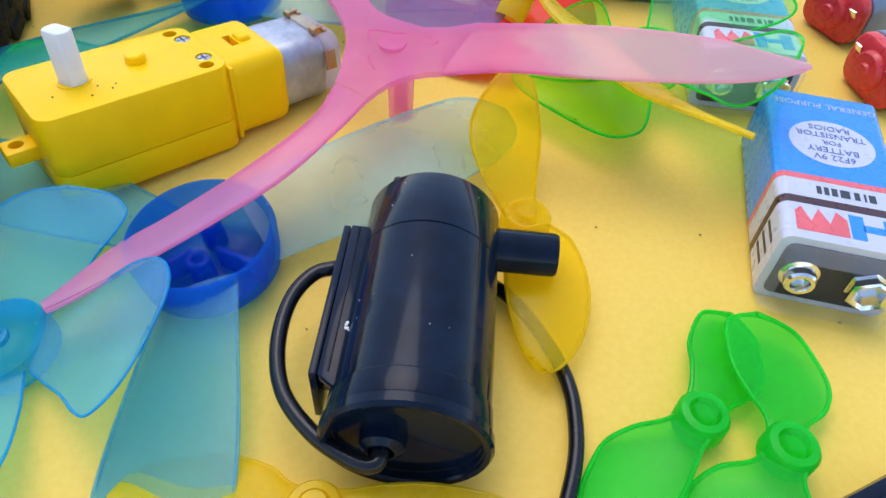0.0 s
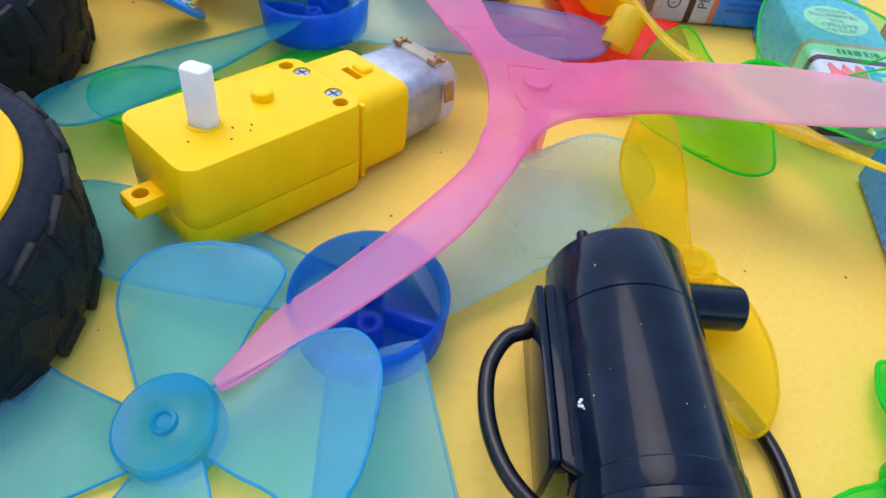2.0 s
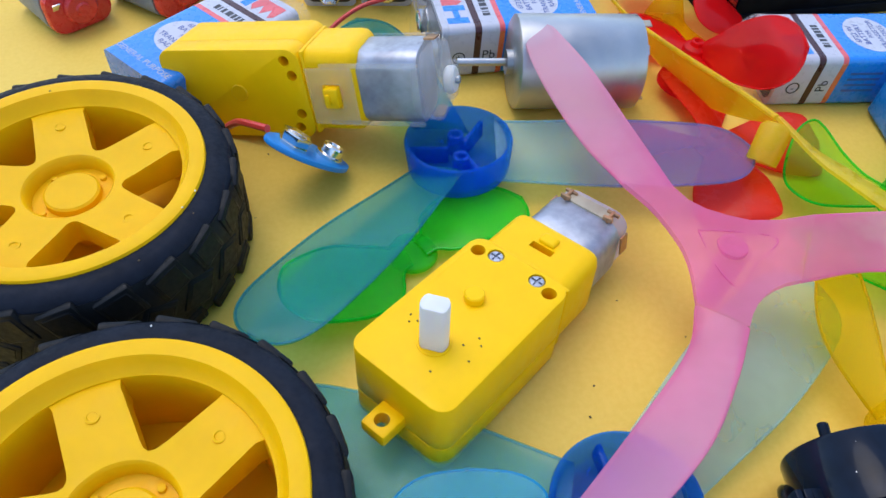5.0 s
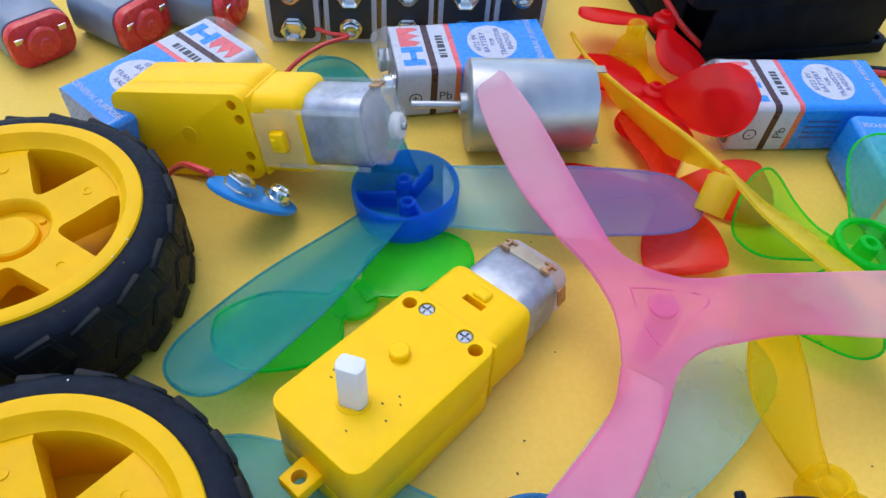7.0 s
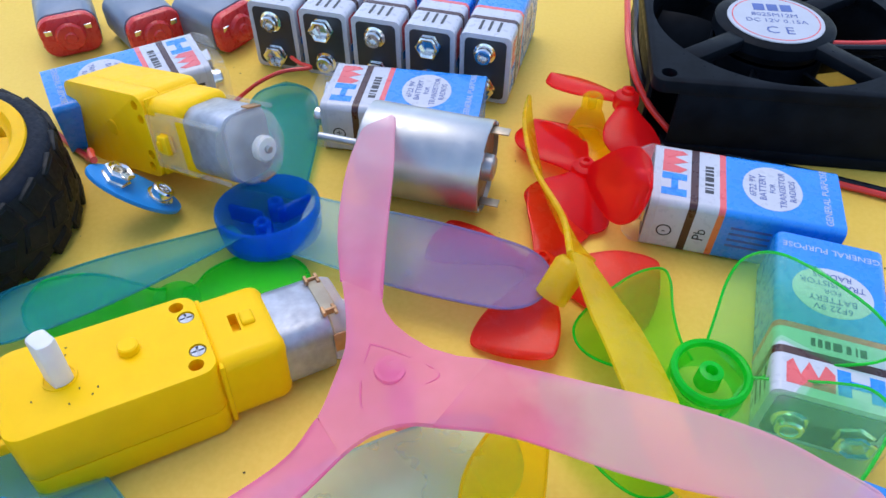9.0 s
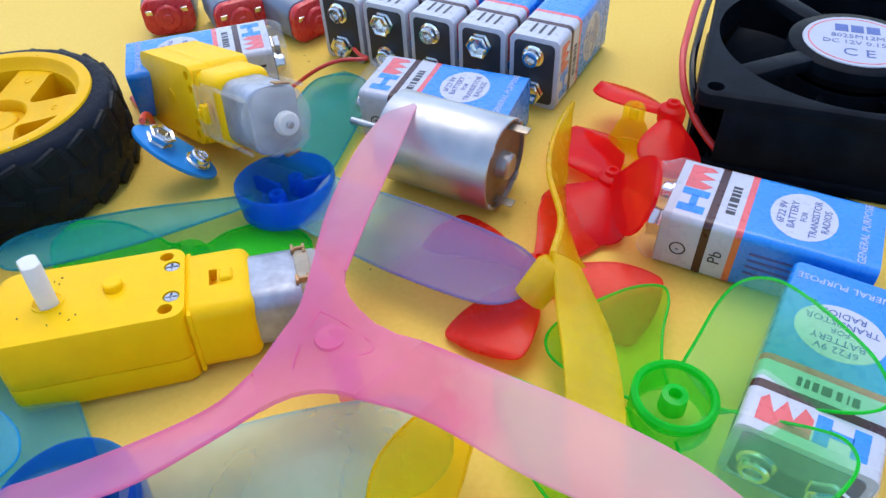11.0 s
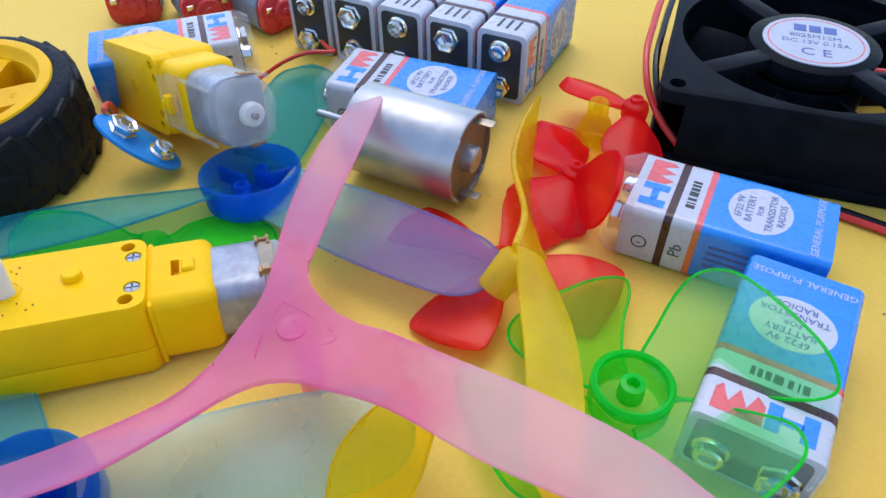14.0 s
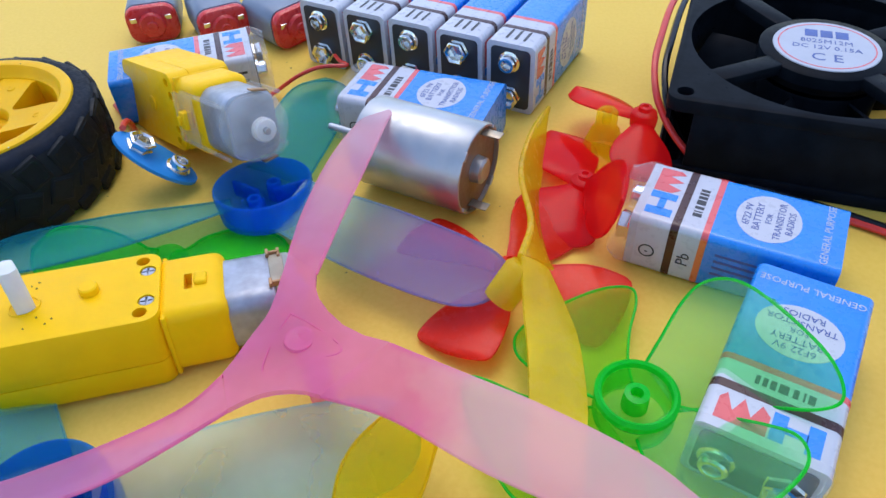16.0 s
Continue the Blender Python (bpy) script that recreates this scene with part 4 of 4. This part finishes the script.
def two_blade(m, label, mat, dense, length=31.0, wide=1.0, z0=4.0, lift=(0, 0), second=180, cap=True):
    p = thing("small_propeller", label, "propeller", m, "two-blade propellers")
    if cap:
        part("hub", lathe([(0, 1.0), (3.4, 1.0), (4.4, 2.0), (4.4, 5.4), (3.8, 6.4), (2.6, 6.6), (2.2, 5.4), (0, 5.2)], 36), dense, p)
        part("hub_cap", lathe([(2.1, 5.0), (2.0, 7.4), (1.0, 7.6), (0, 7.2)], 24), mat, p)
    else:
        part("hub", lathe([(0, 0.8), (5.6, 0.8), (6.0, 1.4), (5.6, 2.4), (0, 2.8)], 32), mat, p)
    for k in (0, 1):
        up = lift[k]
        L = [(2.0, -3.0, z0), (5, -4.2, z0 - 0.4), (9, -6.8 * wide, z0 - 1.2), (length * 0.55, -8.4 * wide, 1.2 + up * .5), (length * 0.85, -6.2 * wide, 1.0 + up * .9), (length * 0.96, -3.6 * wide, 1.2 + up), (length, -0.2, 1.6 + up)]
        R = [(2.0, 3.0, z0 + 1), (5, 3.2, z0 + 1.4), (9, 4.2 * wide, z0 + 1.6), (length * 0.55, 5.6 * wide, 4.4 + up * .5), (length * 0.85, 5.2 * wide, 3.2 + up * .9), (length * 0.96, 3.0 * wide, 2.2 + up), (length, 0.2, 1.8 + up)]
        rot = shift(0, 0, 0, 0, 0, second * k)
        bl = part("blade", moved(blade(L, R, 0.9, 0.7, 30, 9), rot), mat, p)
        part("blade_rim", moved(edge_bead(L, R, 0.42), rot), dense, bl)
    return p


yc = thing("small_propeller", "clear yellow two-blade propeller lying beside the pump", "propeller", at(75.5, -43.0, 0), "two-blade propellers")
yback = shift(-74.5, 43.0, 0)
part("hub", lathe([(0, 2.0), (4.4, 2.0), (5.2, 3.2), (5.0, 8.2), (4.2, 9.6), (3.2, 9.8), (2.8, 8.6), (0, 8.4)], 40), YCLR, yc)
part("hub_cap", lathe([(2.2, 8.2), (2.1, 10.4), (1.2, 10.6), (0, 10.2)], 24), YCLR, yc)
for L, R in (([(71, -41, 6), (68, -36.5, 8.5), (64, -27.8, 12.5), (64, -20, 15), (68.5, -10, 17), (72.5, -5.5, 17.6)], [(77, -40, 6), (77.2, -33, 7.5), (78.6, -23, 10.5), (78.4, -16.5, 13.5), (77.2, -9, 16.6), (73, -5.4, 17.6)]),
             ([(71, -47, 6), (70.2, -52, 5.6), (70.2, -61, 5.2), (72, -71.5, 5.0), (75.4, -76.4, 4.8)], [(79, -44, 7.4), (83.6, -48, 6.4), (85.4, -58, 5.8), (83.6, -67.6, 5.4), (79.6, -74.4, 5.0), (75.9, -76.5, 4.8)])):
    bl = part("blade", moved(blade(L, R, 0.9, 0.7, 34, 9), yback), YCLR, yc)
    part("blade_rim", moved(edge_bead(L, R, 0.34), yback), YRIM, bl)
two_blade(at(102.0, -84.0, 0, 0, 0, 63), "bright green see-through two-blade propeller on the yellow sheet", GREEN, GREENE, 26, 1.0, second=160)
two_blade(at(114.2, -89.9, 1.4, 0, 0, 84), "green two-blade propeller overlapping a second green one", GREEN, GREENE, 27, 1.25, lift=(2, 0), second=152)
two_blade(at(-15.0, 14.4, 0, 0, 0, 26) @ Matrix.Diagonal((1, -1, 1, 1)), "green two-blade propeller under a sea-green blade", GREENU, GREENE, 33, 1.4, z0=2.0, lift=(0, 6), cap=False)
two_blade(at(41.0, -101.0, 0, 0, 0, 176), "milky yellow two-blade propeller by the pump's cord", YSOL, YSOL, 31)

# ---- long yellow twisted propeller ----
yl = thing("long_propeller", "long milky yellow twisted two-blade propeller over red fans", "propeller", at(0, 0, 0))
Lf = [(78.6, 33, 20.5), (75.8, 48, 17.5), (68.2, 62.5, 17), (64.5, 73.6, 15.5), (61.2, 90.3, 12.3), (60.2, 102, 10.4), (60.4, 109, 9.4)]
Rf = [(85.0, 38, 14.0), (80.6, 47, 8.4), (75.4, 59, 4.0), (69.8, 74, 4.2), (65.8, 89.4, 5.0), (62.6, 101, 7.6), (60.8, 109, 9.2)]
Ln = [(78.6, 33, 20.5), (84, 20, 18.0), (88, 11, 18.0), (92.7, -1.5, 19.0), (97.2, -15.5, 20.6), (107, -26, 22.4), (118.2, -33.8, 22.6)]
Rn = [(84.4, 36, 15.0), (91, 29, 12.0), (96.5, 20, 12.5), (102.6, 4, 15.0), (106.3, -12, 18.5), (111, -25.5, 21.4), (118.8, -33.2, 22.2)]
far = part("blade", blade(Lf, Rf, 1.1, 0.6, 34, 7), YMID, yl)
part("spine", tube(Lf, 0.9, 40, 8, 0.5), YSOL, far)
part("blade", blade(Ln, Rn, 1.3, 0.6, 34, 7), YSOL, yl)
part("hub", moved(lathe([(3.9, -9.4), (4.1, -0.5), (3.2, 0.8), (1.8, 1.0), (1.7, -6)], 32), shift(79.5, 32.0, 18.0, -32, 28, 0)), YSOL, yl)

# ---- red fans ----


def red_fan(x, y, z, n, turn, label, mat, rad, rx=0, ry=0, hub=4.4):
    p = thing("red_fan", label, "toy fan", at(x, y, z, rx, ry, 0), "red toy fans")
    part("hub", lathe([(0, 5.6), (hub - 1.6, 5.6), (hub - 0.6, 5.0), (hub, 3.6), (hub, 0.6), (hub - 0.8, 0.3)], 36), mat, p)
    part("hub_boss", lathe([(2.0, 5.4), (1.8, 7.2), (1.0, 7.4), (0.9, 6), (0, 6)], 20), mat, p)
    for k in range(n):
        L = [(3.0, -2.0, 1.6), (9, -5.2, 1.0), (rad * 0.62, -9.4, 0.9), (rad * 0.93, -10.2, 1.0), (rad, -6.0, 1.6), (rad * 1.02, -0.2, 2.6)]
        R = [(3.0, 2.4, 3.6), (9, 4.6, 5.2), (rad * 0.62, 8.4, 6.2), (rad * 0.93, 9.4, 5.2), (rad, 6.0, 4.0), (rad * 1.02, 0.3, 2.8)]
        rot = shift(0, 0, 0, 0, 0, turn + 360 * k / n)
        bl = part("blade", moved(blade(L, R, 0.9, 0.9, 24, 8), rot), mat, p)
        part("blade_rim", moved(edge_bead(L, R, 0.4), rot), mat, bl)
    return p


red_fan(72.5, 43.5, 0.4, 4, -97, "opaque red four-blade fan under a yellow propeller", RED, 29)


def petal_fan(hub, tips, label):
    """A soft-edged fan whose petals run from its hub to the given tips."""
    p = thing("red_fan", label, "toy fan", at(*hub), "red toy fans")
    part("hub", lathe([(0, 3.4), (2.4, 3.4), (3.6, 2.6), (4.0, 1.0), (3.8, -1.6), (3.0, -2.0)], 36), REDD, p)
    part("hub_boss", lathe([(2.0, 3.2), (1.9, 4.6), (1.0, 4.8), (0.9, 3.6), (0, 3.6)], 20), REDD, p)
    for tx, ty, tz, half, lean in tips:
        d = Vector((tx, ty, tz)) - Vector(hub)
        s = d.cross(Vector((0, 0, 1))).normalized()
        s = Matrix.Rotation(radians(lean), 3, d) @ s
        L, R = [], []
        for u, w in ((0.06, 0.26), (0.2, 0.46), (0.45, 0.86), (0.7, 1.0), (0.88, 0.78), (0.97, 0.4), (1.0, 0.02)):
            q = d * u
            L.append(q + s * half * w + Vector((0, 0, 1.4 * w)))
            R.append(q - s * half * w - Vector((0, 0, 1.4 * w)))
        for q in L + R:
            q.z = max(q.z, 0.8 - hub[2])
        bl = part("blade", blade(L, R, 0.9, 1.6, 28, 9), REDD, p)
        part("blade_rim", edge_bead(L, R, 0.4), REDD, bl)
    return p


petal_fan((80.5, 81, 5), ((95.5, 54, 24, 11, 68), (63.5, 103.5, 3.5, 11, 12), (75, 60, 2.5, 12, 0)), "glossy see-through red three-blade fan beside a battery")
petal_fan((90, 107.5, 13.0), ((66, 120.5, 10, 8.5, 25), (94.5, 87, 7, 8.5, 0)), "glossy deep red fan leaning against the cooling fan")
cone = thing("hub_adapter", "small clear yellow conical hub standing among red blades", "hub", at(80, 104, 0))
part("cone", lathe([(7.2, 0.2), (6.6, 3.0), (4.2, 9.6), (3.2, 11.0), (3.1, 15.6), (2.6, 16.2), (1.4, 16.2), (1.3, 12), (0, 12)], 36), YCLR, cone)
part("wing", blade([(3, -3, 6), (7, -6, 2), (11, -13, 1), (12, -20, 0.8)], [(-3, -3, 6), (-1, -8, 3), (4, -15, 1.5), (11, -21, 0.8)], 0.9, 0.4, 20, 6), YCLR, cone)

# ---- battery clip with red lead ----
u = Vector((17.5, 7.5, -17.0)).normalized()
nrm = Vector((0.50, 0.35, 0.75))
nrm = (nrm - u * nrm.dot(u)).normalized()
vv = nrm.cross(u)
mc = Matrix((u, vv, nrm)).transposed().to_4x4()
mc.translation = Vector((-37.4, 41.4, 11.2)) * 0.001
clip = thing("battery_clip", "blue oval battery snap clip with two nickel terminals", "battery clip", mc)
part("pad", prism([(13.0 * math.cos(a * math.pi / 24), 6.6 * math.sin(a * math.pi / 24)) for a in range(48)], -1.4, 0.0, 0.3), CLIPB, clip)
snap_hex(clip, None, shift(-5.6, 0, 0))
snap_male(clip, None, shift(6.4, 0, 0))
cinv = mc.inverted()
part("red_lead", tube([(cinv @ (Vector(p) * 0.001)) * 1000 for p in ((-46.4, 41.0, 19.4), (-49.5, 44, 18), (-54, 49, 15), (-58, 53, 10), (-63, 57, 4), (-70, 62, 1.2), (-85, 70, 1.2))], 0.95, 50, 8), REDW, clip, "thin red lead")
lead = thing("red_lead", "thin red lead running from a battery terminal across the yellow sheet", "wire", at(0, 0, 0))
part("insulation", tube([(-22, 117.0, 8), (-17, 112.5, 9), (-12, 108.5, 10.5), (-20, 104.5, 10.4), (-28, 101, 7), (-35, 95.5, 2.2), (-39, 88, 1.0), (-40, 78, 1.0)], 0.7, 70, 8), REDW, lead)

# ---- small grey motors with red ends ----


def small_motor(m, label):
    s = thing("small_motor", label, "motor", m, "small red-ended motors")
    part("can", moved(prism(rounded(-10, 10, -7.6, 7.6, 5), 0, 20, 0.5), shift(-8, 0, 7.7, 90, 0, 90)), CANGREY, s, "grey-blue steel can")
    part("shaft", moved(rod(0, 0, 0, 6, 0.9, 14, 0.15), shift(-14, 0, 7.7, 0, 90, 0)), STEEL, s)
    part("vent_slot", rbox(-3.5, 1.5, -1.0, 1.0, 15.1, 15.45, 0.1, 1), INK, s)
    part("end_cap", moved(prism(rounded(-9.8, 9.8, -7.4, 7.4, 4.8), 0, 4, 1.4), shift(11.6, 0, 7.7, 90, 0, 90)), REDCAP, s, "red plastic end cap")
    part("bearing", moved(lathe([(5.2, 0), (5.0, 1.2), (4.4, 1.8), (2.2, 1.9), (1.8, 2.6), (0, 2.6)], 28), shift(15.4, 0, 7.7, 0, 90, 0)), REDCAP, s)
    for q in (-1, 1):
        part("terminal", moved(rbox(-0.3, 0.3, -1.2, 1.2, -2, 2, 0.1), shift(15.4, q * 6.6, 9.5, 0, 25, 0)), CHROME, s)


small_motor(at(-113, 126, 0, 0, 0, -52), "small grey motor with a red end cap")
small_motor(at(-86.5, 131.5, 0, 0, 0, -38), "small grey motor with a red end cap beside another one")
small_motor(at(-62, 137.5, 0, 0, 0, -20), "small grey motor with a red end cap near batteries")
small_motor(at(184, 18, 0, 0, 0, 190), "small motor with a glossy red end")
small_motor(at(184, 52, 0, 0, 0, 205), "small motor with a glossy red end behind another one")
blk = thing("black_module", "small black plastic case with a chamfered corner", "plastic block", at(127, -103, 0, 0, 0, 25))
part("block", rbox(-12, 12, -8, 8, 0, 8, 1.6, 2), BLACK, blk)
part("lid", rbox(-9, 9, -5.5, 5.5, 7.8, 9.2, 0.6, 2), BLACK, blk)

# ---- specks on the sheet ----
for k in range(60):
    x, y = random.uniform(-60, 170), random.uniform(-110, 120)
    s = random.uniform(0.12, 0.3)
    sp = part("speck", moved(rbox(-s, s, -s * 0.7, s * 0.7, 0, s * 0.6, s * 0.2, 1), shift(x, y, 0, 0, 0, random.uniform(0, 180))), DUST, None)
    tagged(sp, "tiny dark speck of dirt on the paper", "dirt", "specks")
